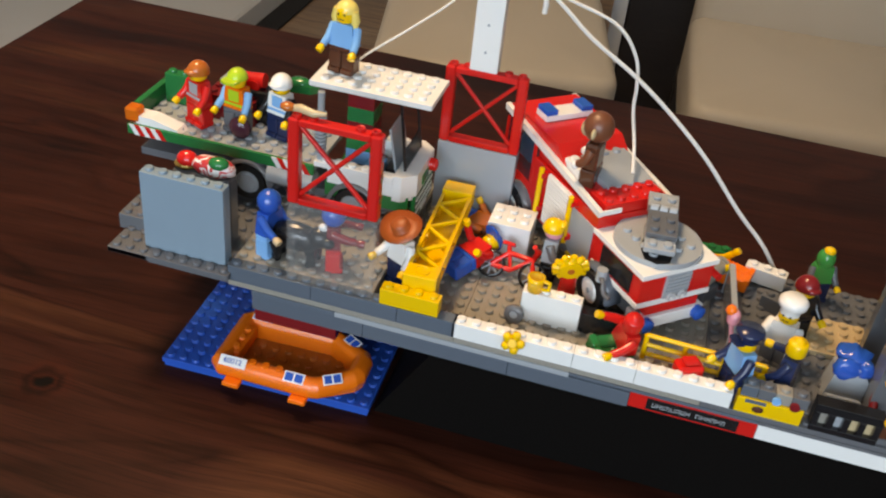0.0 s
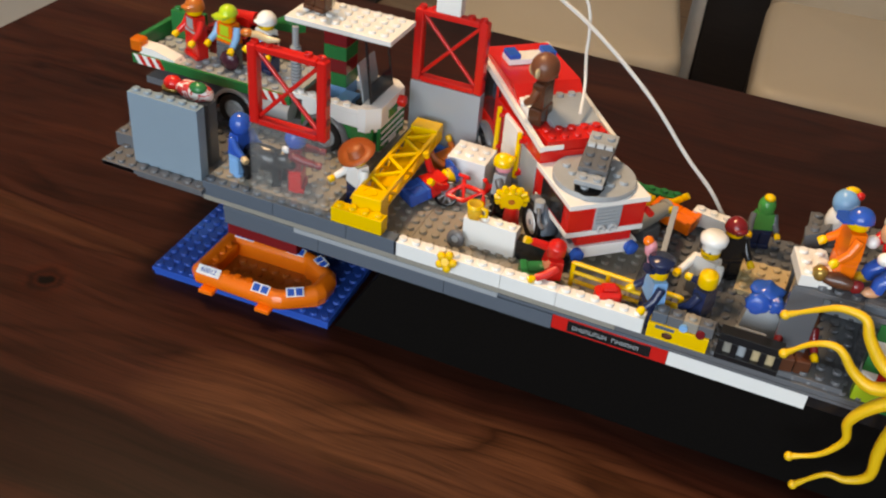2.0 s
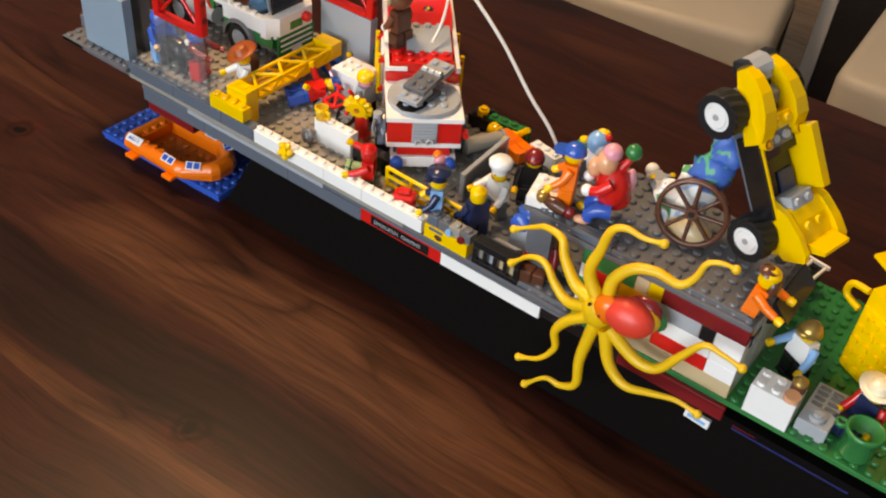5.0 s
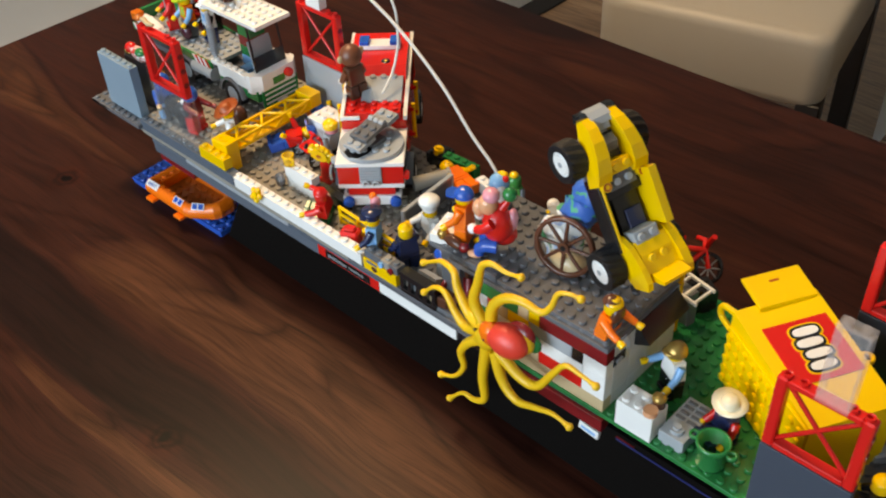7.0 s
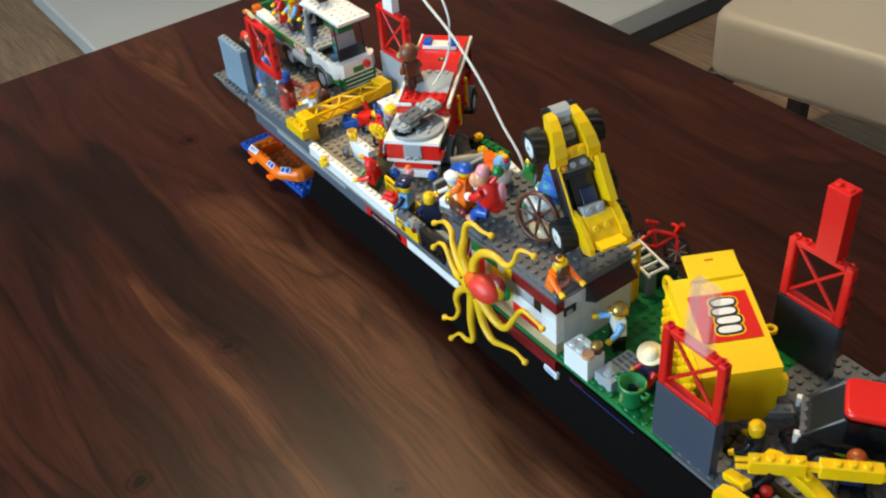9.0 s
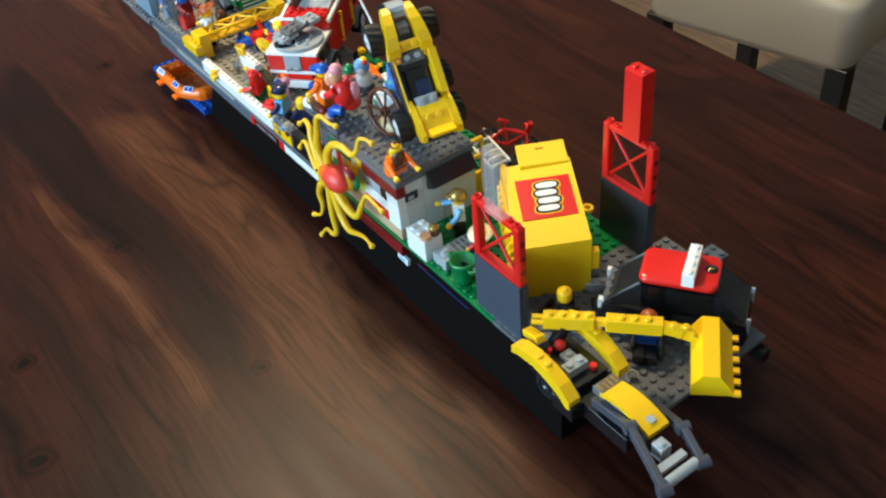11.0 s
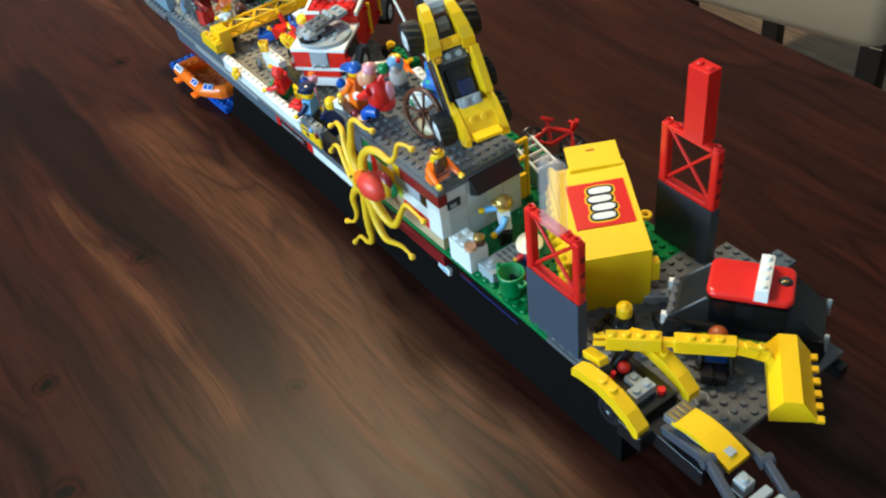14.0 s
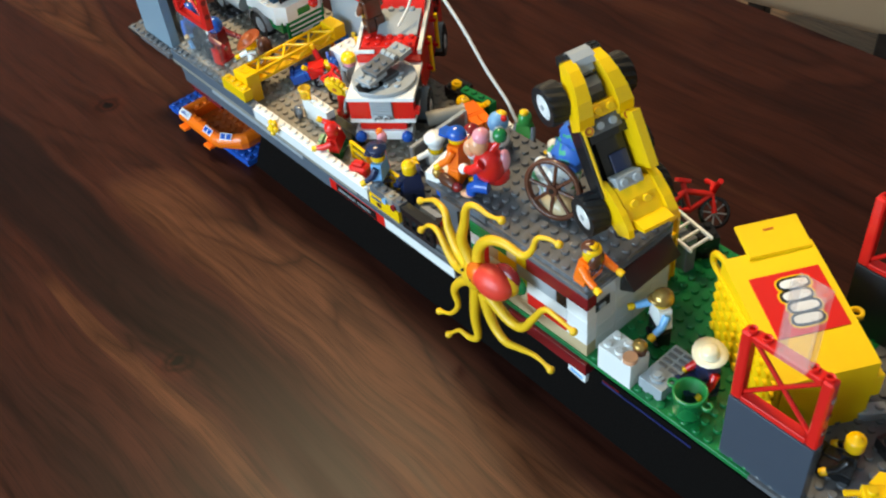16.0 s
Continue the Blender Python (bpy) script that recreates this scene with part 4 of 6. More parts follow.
G().prism([(-170, 31.2), (-142, 31.2), (-144, 34), (-160, 38), (-170, 38)], "y", -22, -12, WHITE).obj("bed_slope", truck)
G().box(-177, -168, -23, -14.2, 34, 42.5, CLEARORANGE, c=1.2).obj("rear_lamp", truck, "clear orange lamp")
G().brick(4, 2, -140, 6, 31.2, 5, DARKRED).obj("load_box", truck)
G().brick(3, 1, -170, 13, 31.2, 6, GREEN).obj("load_box", truck)
G().cyl((-86, -21, 21), (-58, -21, 21), 6.2, LGRAY, n=18).obj("tank", truck, "light gray cylinder tank")
# cab: white collar, green front with pale stripes, pillars and roof
G().box(-52, -2, -21, 21, 14, 24, GREEN).obj("cab_base", truck)
for s in (-1, 1):
    G().box(-50, -11.2, s * 20.2 - 2.8, s * 20.2 + 2.8, 24, 33, WHITE).obj("cab_collar", truck, "white side wall of the cab")
G().box(-50, -11.2, -17.2, 17.2, 24, 25.4, DGRAY).obj("cab_floor", truck)
fr = G().box(-1, 1.5, -18, 18, 8, 24, GREEN).obj("front_grille", truck, "green front with pale stripes")
for zz in (11.5, 15.5, 20):
    G().box(1.4, 2.0, -16, 16, zz, zz + 1.3, WHITE, c=0.1).obj("stripe", fr)
G().box(1.6, 2.2, -5, 5, 8.6, 11, WHITE, c=0.1).obj("plate", fr)
G().cyl((1.2, 9, 32), (5, 9, 32), 3.8, RED, n=12).ball((5, 9, 32), (1.5, 3.6, 3.6), RED).obj("front_knob", truck)
G().box(1.2, 2, -6, 6, 26, 32, GREEN, c=0.2).obj("badge", truck)
G().box(-32, -22, -13, 1, 25.5, 34, AZURE).obj("seat", truck)
G().box(-20, -12, -10, 12, 25.5, 34, BLACK, c=0.6).obj("dashboard", truck)
G().prism([(-13.5, 34), (-12.3, 34), (-17.2, 60), (-18.4, 60)], "y", -12, 10, LGRAY).obj("screen", truck, "light gray panel behind the windscreen")
G().prism([(-11, -23.4), (-6, -23.4), (1.4, -16.4), (1.4, 16.4), (-6, 23.4), (-11, 23.4)], "z", 22, 38, WHITE).obj("nose", truck, "white cab nose")
for k, mat in enumerate((AZURE, GREEN, DARKRED, GREEN, DARKRED, DARKRED)):
    G().brick(2, 2, -48, 1, 25.5 + 9.0 * k, 2.8, mat, False).obj("pillar_brick", truck)
for s in (-1, 1):
    G().tube([(-6, s * 15, 33), (-12, s * 14, 80)], 0.9, BLACK, n=8).obj("windscreen_pillar", truck)
G().prism([(-6.4, 33), (-5.6, 33), (-7.6, 50), (-8.4, 50)], "y", -15, 15, SMOKE).obj("windscreen", truck, "dark smoked windscreen", shadow=False)
G().brick(2, 1, -28, 13, 33, 1.6, WHITE).obj("collar_brick", truck)
G().box(-58, -11.2, -23.6, -17.4, 33, 36.4, WHITE).studs(5, 1, -56, -24.4, 36.4, WHITE).obj("door_sill", truck)
ex = G().cyl((-56, -19, 33), (-56, -19, 78), 2.0, LGRAY)
for k in range(12):
    ex.cyl((-56, -19, 40 + 2.2 * k), (-56, -19, 41.2 + 2.2 * k), 3.4, LGRAY, n=14)
ex.obj("exhaust_pipe", truck, "light gray ribbed exhaust stack")
rp = G().box(-64, 6, -18, 17, 79.5, 82.7, WHITE).studs(8, 4, -61, -16, 82.7, WHITE)
rp.obj("roof", truck, "white studded roof plate")

# ---- yellow lattice crane boom ----
boom = thing("toy_crane_boom", mm(-21.4, 11, 89.5, -1, 0, 2.5), "yellow open lattice crane boom lying on the deck", "crane boom")
G().box(-9, 9, -4, 8, -11.5, 14, YELLOW, c=0.5).lathe([(3.0, -0.3), (4.2, -0.3), (4.2, 0.3)], YELLOW, (0, 2, 14.2), 12).obj("end_block", boom)
G().box(-9, 9, 84, 96, 4, 16, YELLOW, c=0.5).obj("end_block", boom)
for s in (-1, 1):
    for zz in (5.0, 12.8):
        G().box(s * 7.8 - 1.1, s * 7.8 + 1.1, 8, 84, zz - 1.1, zz + 1.1, YELLOW).obj("rail", boom)
for k in range(6):
    y0, y1 = 8 + 12.66 * k, 8 + 12.66 * (k + 1)
    a, b = (-7.6, 7.6) if k % 2 else (7.6, -7.6)
    G().tube([(a, y0, 12.8), (b, y1, 12.8)], 1.35, YELLOW, n=6).obj("brace", boom)
    for s in (-1, 1):
        G().tube([(s * 7.8, y0, 5.0 if k % 2 else 12.8), (s * 7.8, y1, 12.8 if k % 2 else 5.0)], 1.1, YELLOW, n=6).obj("brace", boom)
G().box(-7, 7, 8, 84, 4.2, 5.2, YELLOW, c=0.2).obj("floor_strip", boom)


# ---- bicycles ----
def bicycle(m, label):
    b = thing("toy_bicycle", m, label, "toy bicycle", "toy bicycles")
    fr = G().tube([(-9, 0, 6), (-3, 0, 13), (8, 0, 13), (10, 0, 6)], 1.3, RED, n=8).tube([(-3, 0, 13), (0, 0, 6), (8, 0, 13)], 1.2, RED, n=8).tube([(-9, 0, 6), (0, 0, 6)], 1.2, RED, n=8)
    fr.tube([(-3, 0, 13), (-4, 0, 16)], 1.1, RED, n=8).box(-7, -1.5, -1.6, 1.6, 16, 17.6, RED)
    fr.obj("frame", b)
    G().tube([(8, -6, 18), (9, -2, 17), (8, 0, 13), (9, 2, 17), (8, 6, 18)], 1.1, RED, n=8).obj("handlebar", b)
    for x in (-9, 10):
        w1 = G().lathe([(5.0, -1), (6.2, -1), (6.2, 1), (5.0, 1), (5.0, -1)], BLACK, (0, 0, 0), 20)
        for k in range(4):
            a = math.pi * k / 4
            w1.tube([(5 * math.cos(a), 5 * math.sin(a), 0), (-5 * math.cos(a), -5 * math.sin(a), 0)], 0.35, LGRAY, n=5)
        w1.v = [Vector((x + p.x, p.z, 6.2 + p.y)) for p in w1.v]
        w1.f = [q[::-1] for q in w1.f]
        w1.obj("wheel", b)
    return b


bike = bicycle(mm(17, 56, ZD + 1, -42, 0, -8) @ Matrix.Scale(1.3, 4), "red toy bicycle lying on the gray deck")
bx, by = Vector((0.58, 0.76, -0.30)).normalized(), Vector((-0.60, 0.42, -0.62))
bz = bx.cross(by).normalized()
lean = Matrix((bx, bz.cross(bx), bz)).transposed().to_4x4()
lean.translation = Vector((0.324, 0.1200, 0.0850))
copy_thing(bike, lean @ Matrix.Scale(1.3, 4))
tagged(bpy.data.objects["toy_bicycle.001"], "red toy bicycle leaning beside a white ladder", "toy bicycle")

# ---- dinghy ----
dinghy = thing("toy_dinghy", mm(-92.5, 17, 8.3, 0, 0, 1), "orange toy rubber dinghy with blue and white stickers", "toy boat")


def raft_outline():
    """Straight sides, blunt bow and square stern, each corner broken by two close points."""
    side = [Vector(q) for q in ((-38, -20.5), (19, -21.5), (39, -7.5), (39, 7.5), (19, 21.5), (-38, 20.5))]
    out = []
    for k, q in enumerate(side):
        a, b = (side[k - 1] - q).normalized(), (side[(k + 1) % 6] - q).normalized()
        out += [q + 7 * a, q + 2.2 * a, q + 2.2 * b, q + 7 * b]
    return out


raft_line = raft_outline()
n = len(raft_line)


def raft_ring(k, grow):
    """A point of the outline, moved outwards along its mitred normal."""
    p = raft_line[k]
    a, b = (p - raft_line[k - 1]).normalized(), (raft_line[(k + 1) % n] - p).normalized()
    t = (a + b).normalized()
    far = grow / max(0.6, t.dot(a))
    return p.x + far * t.y, p.y - far * t.x


band = [(-6, 3)] + [(5.6 * math.cos(a), 9.2 + 6.6 * math.sin(a)) for a in (radians(-80 + 12.5 * k) for k in range(21))] + [(-6.6, 5), (-7, 3.4)]
v = []
for grow, z in band:
    v += [(*raft_ring(k, grow), z + (3.5 * max(0, (raft_ring(k, 0)[0] - 18) / 26) ** 2 if z > 5 else 0)) for k in range(n)]
g = G().add(v, [[a * n + k, a * n + (k + 1) % n, (a + 1) * n + (k + 1) % n, (a + 1) * n + k] for a in range(len(band) - 1) for k in range(n)], ORANGE)
g.obj("tube", dinghy)
# floor in darker orange: the shade inside the tube is put into its colour
fl = G().add([(*raft_ring(k, -6.4), 3.2) for k in range(n)], [list(range(n))], DORANGE).studs(7, 3, -28, -12, 3.2, DORANGE)
fl.add([(*raft_ring(k, -6.4), 2.4) for k in range(n)], [list(range(n))[::-1]], DORANGE)
fl.obj("floor", dinghy)
G().box(-38, -30, -13, 13, 6, 13, ORANGE, c=0.6).studs(1, 3, -38, -12, 13, ORANGE).obj("transom", dinghy)
for x in (-28, 12):
    G().box(x - 5, x + 5, -31, -24, 2.5, 5.5, ORANGE, c=0.6).obj("tab", dinghy)
for x, y, l, rz, mats in ((-29, -23.4, 16, 0, (WHITE,)), (8, -23.6, 12, 0, (WHITE, BLUE)), (29, -18.4, 11, 33, (WHITE, BLUE)), (29, 16, 11, -33, (WHITE, BLUE)), (9, 20.2, 12, 0, (WHITE, BLUE)), (-28, 19.6, 14, 0, (WHITE, BLUE))):
    st = G(shift(x, y, 15.6 + (1.2 if x > 20 else 0), 38 if y < 0 else 16, 0, rz)).box(-l / 2, l / 2, -3.0, 3.0, -0.2, 0.3, WHITE, c=0.1)
    if len(mats) > 1:
        st.box(-l / 2 + 0.8, -0.5, -2.3, 2.3, 0.2, 0.5, BLUE, c=0.1).box(0.5, l / 2 - 0.8, -2.3, 2.3, 0.2, 0.5, BLUE, c=0.1)
    sticker = st.obj("sticker", dinghy, "blue and white sticker" if len(mats) > 1 else "white sticker with a blue number")
    if len(mats) == 1:
        txt = bpy.data.curves.new("number", "FONT")
        txt.body, txt.size, txt.align_x, txt.align_y, txt.extrude = "60012", 0.0044, "CENTER", "CENTER", 0.0001
        txt.materials.append(BLUE)
        tob = new("number", txt)
        tob.parent = sticker
        tob.matrix_basis = mm(x, y - 0.35, 16.0, 38, 0, rz)
for x in (-14, -6, 2):
    for y in (-20.6, 21.2):
        G().cyl((x - 4, y, 15.6), (x - 4, y, 17.2), 2.2, ORANGE, n=10).obj("stud", dinghy)

# ---- octopus clinging to the house front ----
octo = thing("toy_octopus", mm(274, -14, 106), "yellow toy octopus with a glossy red head and wavy arms", "toy octopus")
HEADRED = plastic("rubbery_red_plastic", (0.74, 0.050, 0.028), rough=0.36)
YR = plastic("yellow_octopus_plastic", (0.80, 0.47, 0.014), rough=0.36)
hd = G().ball((16, -3, 7), (14.5, 9.2, 10.8), HEADRED, n=24, rings=14)
hd.v = [Vector((p.x, p.y, 7 + (p.z - 7) * (1.0 - 0.014 * max(0.0, 14 - p.x)))) for p in hd.v]
hd.obj("head", octo, "glossy red head")
G().ball((20, 2.0, 6.6), (11.6, 7.0, 9.2), YR, n=18, rings=10).obj("head_rim", octo, "yellow rim of the head")
G().ball((21, 4, 10), (10, 5, 8.0), DARKRED, n=16, rings=9).obj("mantle", octo, "dark red back of the head")
G().ball((26, 6, 5), (8, 4, 6.6), GREEN, n=14, rings=8).obj("mantle_edge", octo, "green edge of the head")
G().ball((-1, -2, 0), (9, 7, 11), YR, n=16, rings=8).ball((5, -4, 6), (9, 6, 9), ORANGE, n=12, rings=6).obj("body", octo)
for s in (-4, 3):
    G().ball((s, -8.6, 5 - s / 2), 1.1, BLACK, n=8, rings=5).obj("eye", octo)


def tentacle(ctrl, tip_y):
    pts = [(x - 274, tip_y * k / (len(ctrl) - 1) - 1.5, z - 106) for k, (x, z) in enumerate(ctrl)]
    line = spline(pts, 5)
    c = len(line)
    rs = [2.9 * (1 - k / (c - 1)) ** 1.3 + 1.1 + (0.5 if k > c - 3 else 0) for k in range(c)]
    G().tube(line, rs, YR, n=10).ball(line[-1], 2.5, YR, n=10, rings=6).obj("arm", octo)


tentacle(((279, 96), (286, 76), (298, 68), (313, 74), (327, 80), (340, 80)), -6)
tentacle(((281, 98), (298, 87), (311, 88), (321, 104), (330, 118), (340, 118), (351, 116)), 1)
tentacle(((273, 98), (269, 67), (270, 47), (261, 39), (251, 38), (239, 24)), 0)
tentacle(((270, 100), (258, 89), (251, 76), (253, 64), (245, 50), (232, 42)), 0)
tentacle(((268, 106), (255, 99), (245, 103), (235, 113), (224, 110), (213, 98)), 8)
tentacle(((267, 110), (256, 112), (246, 123), (241, 132), (230, 132), (221, 126), (208, 116)), 14)
tentacle(((271, 112), (263, 126), (266, 142), (269, 156), (276, 161), (286, 160), (296, 162)), 3)
tentacle(((277, 110), (276, 127), (284, 139), (296, 143), (308, 141), (314, 148), (317, 158), (324, 161), (330, 160)), 12)

# ---- upturned yellow buggy on the house roof ----
cx, dn = Vector((0.25, 0.96, 0.07)).normalized(), Vector((0.516, -0.082, -0.852))
up = (dn - cx * dn.dot(cx)).normalized() * -1
nz = cx.cross(up)
mb = Matrix((cx, up, nz)).transposed().to_4x4()
mb.translation = Vector((0.3303, 0.0464, 0.1605))
buggy = thing("toy_buggy", mb, "yellow toy buggy with black tyres standing on its nose", "toy car")
turn_axle = Matrix.Rotation(radians(-90), 4, "Z")
for y in (0, 64):
    for s in (-1, 1):
        wheel(buggy, -y, s * 20.5, 0, 12.0, 11, s, WHITE, m=turn_axle)


wheel(buggy, -26, 21, -3, 11.0, 9, 1, DGRAY, m=turn_axle)


class BG(G):
    """Buggy body pieces, drawn in to its true width and length."""

    def mesh(self, name):
        self.v = [Vector((p.x * 1.0 - 0.4, p.y * 0.92, p.z)) for p in self.v]
        return G.mesh(self, name)


BG().box(-13, 13, -12, 78, -4, 2, BLUEGRAY).obj("chassis", buggy)
BG().box(-14, 14, 12, 52, 2, 5, BLACK).box(-12, 12, 40, 52, 5, 12, BLACK).obj("cockpit", buggy, "black open cockpit")
BG().box(-8, 9, 16, 40, 5, 8, BLACK).obj("seat", buggy)
BG().box(-3, 8, 18, 30, 8, 9.4, NAVY, c=0.5).obj("seat_cushion", buggy, "dark blue seat cushion")
BG().box(-16, -13, 8, 54, 0, 12, BLACK).box(-14.6, -13, 8, 54, 12, 13, YELLOW).obj("side_panel", buggy)
BG().prism([(11, 16), (16, 16), (16, 51), (11, 51)], "z", 0, 22.5, YELLOW).obj("side_panel", buggy)
fb = BG().prism([(12, 2), (12, 17), (4, 20), (-8, 21.5), (-14, 20.5), (-15, 4), (-15, 0), (8, 0)], "x", -9.6, 11.6, YELLOW)
fb.studs(2, 1, -8, -3, 20.8, YELLOW)
fb.obj("bonnet", buggy)
for x0, x1, lift in ((-13.6, -10.2, 0.0), (11.8, 17.2, 1.5)):
    BG().prism([(17, 4), (17, 11 + lift), (10, 18 + lift), (-2, 22.5 + lift), (-12, 24 + lift), (-17, 22 + lift), (-16, 10), (-6, 4), (6, 4)], "x", x0, x1, YELLOW).obj("fender", buggy)
for s in (-1, 1):
    # tail: a curved side arm that draws in towards the top
    arc = [(50, 5), (51, 15), (57, 18.5), (66, 20), (76, 19), (84, 16), (90, 11), (90, 6), (80, 5)]
    g = BG().prism(arc, "x", s * 11.5 - 4.2, s * 11.5 + 4.2, YELLOW)
    g.v = [Vector((p.x * (1.06 - 0.011 * max(0.0, p.y - 58)), p.y, p.z)) for p in g.v]
    g.obj("fender", buggy)
    BG().cyl((s * 12, 49, 12), (s * 12, 49, 15.5), 3.0, YELLOW, n=12).lathe([(2.6, 0), (1.4, 0.1), (1.2, -1)], DORANGE, (s * 12, 49, 15.6), 12).obj("headlamp_ring", buggy)
    BG().prism([(88, 3), (94, 5), (93, 10), (90, 12)], "x", s * 9.2 - 2.4, s * 9.2 + 2.4, SMOKEGRAY).obj("tail_light", buggy, "clear gray tail light", shadow=False)
BG().brick(2, 1, -8, 10, 8, 3, LGRAY).obj("seat_brick", buggy)
BG().box(-9, 9, 44.5, 53, 7, 12.4, DGRAY).studs(2, 1, -8, 45, 12.4, LGRAY).obj("crossbar", buggy)
BG().box(-8.4, 8.4, 54, 78, 4, 9, CHARCOAL).obj("engine_bay", buggy, "dark open engine bay")
BG().box(-8.2, 8.2, 54, 62, 9, 15.4, YELLOW).studs(2, 1, -8, 54, 15.4, YELLOW).obj("engine_cover", buggy)
BG().prism([(66, 9), (76, 9), (77, 12), (72, 14.5), (67, 13)], "x", -4, 4, DGRAY).obj("engine", buggy, "dark gray rounded engine part")
BG().prism([(84, 3), (93, 3), (94, 6), (92, 10), (88, 13), (84, 13.4)], "x", -6.4, 6.4, LGRAY).box(-4, 4, 80, 84, 10, 12.6, LGRAY).obj("rear_bumper", buggy, "light gray rounded tail piece")
BG().box(-13, 13, -19, -15, 4, 9, CHARCOAL).obj("nose_plate", buggy)
BG().prism([(-8, 21), (-8, 23.5), (-12.5, 31), (-14.5, 30.2), (-13, 21)], "x", -8, 11, YELLOW).obj("bonnet_flap", buggy)

# ---- wagon wheel, bundle and figures on the house roof ----
ww = thing("toy_wagon_wheel", mm(291, 33, 152, 80, 0, 10) @ Matrix.Scale(0.94, 4), "brown spoked toy wagon wheel leaning on a bundle", "toy wheel")
G().lathe([(17.6, -1.8), (20.4, -1.8), (20.4, 1.8), (17.6, 1.8), (17.6, -1.8)], BROWN, (0, 0, 0), 32).obj("rim", ww)
G().cyl((0, 0, -2.6), (0, 0, 2.6), 3.8, BROWN).cyl((0, 0, 2.6), (0, 0, 3.2), 1.8, BLACK).obj("hub", ww)
for k in range(8):
    a = 2 * math.pi * k / 8
    G().tube([(3 * math.cos(a), 3 * math.sin(a), 0), (18 * math.cos(a), 18 * math.sin(a), 0)], 1.3, BROWN, n=6).obj("spoke", ww)
ZR = 130.7


def patch_cloth(name, stops, scale):
    """Printed cloth with irregular patches of several colours."""
    m, nt, b = mat_base(name, 0.5)
    tc = node(nt, "ShaderNodeTexCoord")
    nz = node(nt, "ShaderNodeTexNoise", Scale=scale, Detail=1.5, Distortion=0.8)
    rp = node(nt, "ShaderNodeValToRGB")
    rp.color_ramp.interpolation = "CONSTANT"
    e = rp.color_ramp.elements
    while len(e) < len(stops):
        e.new(0.5)
    for k, (at, c) in enumerate(stops):
        e[k].position, e[k].color = at, (*c, 1)
    nt.links.new(tc.outputs["Object"], nz.inputs["Vector"])
    nt.links.new(nz.outputs[0], rp.inputs[0])
    nt.links.new(rp.outputs[0], b.inputs["Base Color"])
    return m


def lump(balls, mat, at, name, label, category, wob=2.2):
    """A soft heap moulded from a few overlapping swellings."""
    g = G()
    for c, r in balls:
        g.ball(c, r, mat, n=16, rings=10)
    g.v = [p + wob * noise.noise_vector((p + Vector(at)) * 0.16) for p in g.v]
    return g.obj(name, None, label, category, m=mm(*at))


PALECLOTH = patch_cloth("white_printed_cloth", ((0.0, (0.06, 0.30, 0.12)), (0.40, (0.72, 0.74, 0.72)), (0.55, (0.30, 0.45, 0.66)), (0.60, (0.72, 0.74, 0.72)), (0.68, (0.62, 0.04, 0.05))), 75.0)
BLUECLOTH = patch_cloth("blue_printed_cloth", ((0.0, (0.05, 0.36, 0.20)), (0.42, (0.03, 0.13, 0.46)), (0.60, (0.05, 0.30, 0.30)), (0.68, (0.55, 0.55, 0.05))), 80.0)
lump((((0, 0, 12), (14, 10, 13)), ((5, 3, 26), (12, 9, 12)), ((-6, -3, 16), (8, 7, 10))), PALECLOTH, (280, 46, ZR + 1.5), "toy_cloth", "white toy cloth printed with green, red and blue", "toy cloth", 3.6)
lump((((0, 0, 0), (11, 8, 12)), ((5, -1, 14), (9, 7, 10))), BLUECLOTH, (291, 47, 171), "toy_cloth", "blue and green printed toy cloth under the buggy", "toy cloth", 4.5)
lump((((0, 0, 7), (13, 8, 7)),), TAN, (290, 38, ZR + 0.5), "toy_basket", "tan toy basket under the wagon wheel", "toy basket", 1.2)

figure(mm(341, 7, ZR + 5, 8, 0, 92), "orange toy figure with a long brown beard at the roof edge", ORANGE, ORANGE, ORANGE, print_mat=BROWN, bust=True, hat="beard", hatmat=BROWN, raise_l=-65, raise_r=-60)
figure(mm(226, 18, ZR + 2, 0, 0, -70), "orange toy figure in a blue cap on the roof", ORANGE, ORANGE, hat="cap", hatmat=BLUE)
cart = G().ball((2, 1, 20), (8.6, 8.2, 11), RED, n=18, rings=10).ball((4, 4, 12), (8, 7, 6.5), RED, n=14, rings=8)
for s in (-1, 1):
    cart.tube([(3, 4.2 * s, 9), (-3, 4.8 * s, 9), (-6.5, 5.0 * s, 6.4), (-7, 5.2 * s, 2.6)], [4.2, 4.0, 3.4, 3.0], BLUE, n=10)
    cart.ball((-9, 5.4 * s, 2.2), (4.6, 3.0, 2.2), (SKIN, YELLOW)[s > 0], n=10, rings=5)
    cart.tube([(1, 7.4 * s, 26), (-4, 8.6 * s, 22), (-8.4, 6.6 * s, 20)], [3.0, 2.7, 2.3], RED, n=8).ball((-9.6, 6.2 * s, 20), 3.0, WHITE, n=10, rings=6)
cart.ball((-3, 0, 33), (5.4, 5.4, 6.4), SKIN, n=14, rings=8).ball((-8, 0, 29.5), (3.6, 3.4, 5.4), SKIN, n=12, rings=7).ball((-1.4, 0.4, 38.5), (4.8, 5.0, 4.4), PINK, n=12, rings=7).ball((8, 3, 39), (4.0, 4.0, 4.2), GREEN, n=12, rings=7).tube([(4, 2, 30), (8, 3, 36)], [2.6, 1.2], RED, n=8).ball((9.4, 4, 22), (3.0, 4.4, 7), PINK, n=12, rings=7)
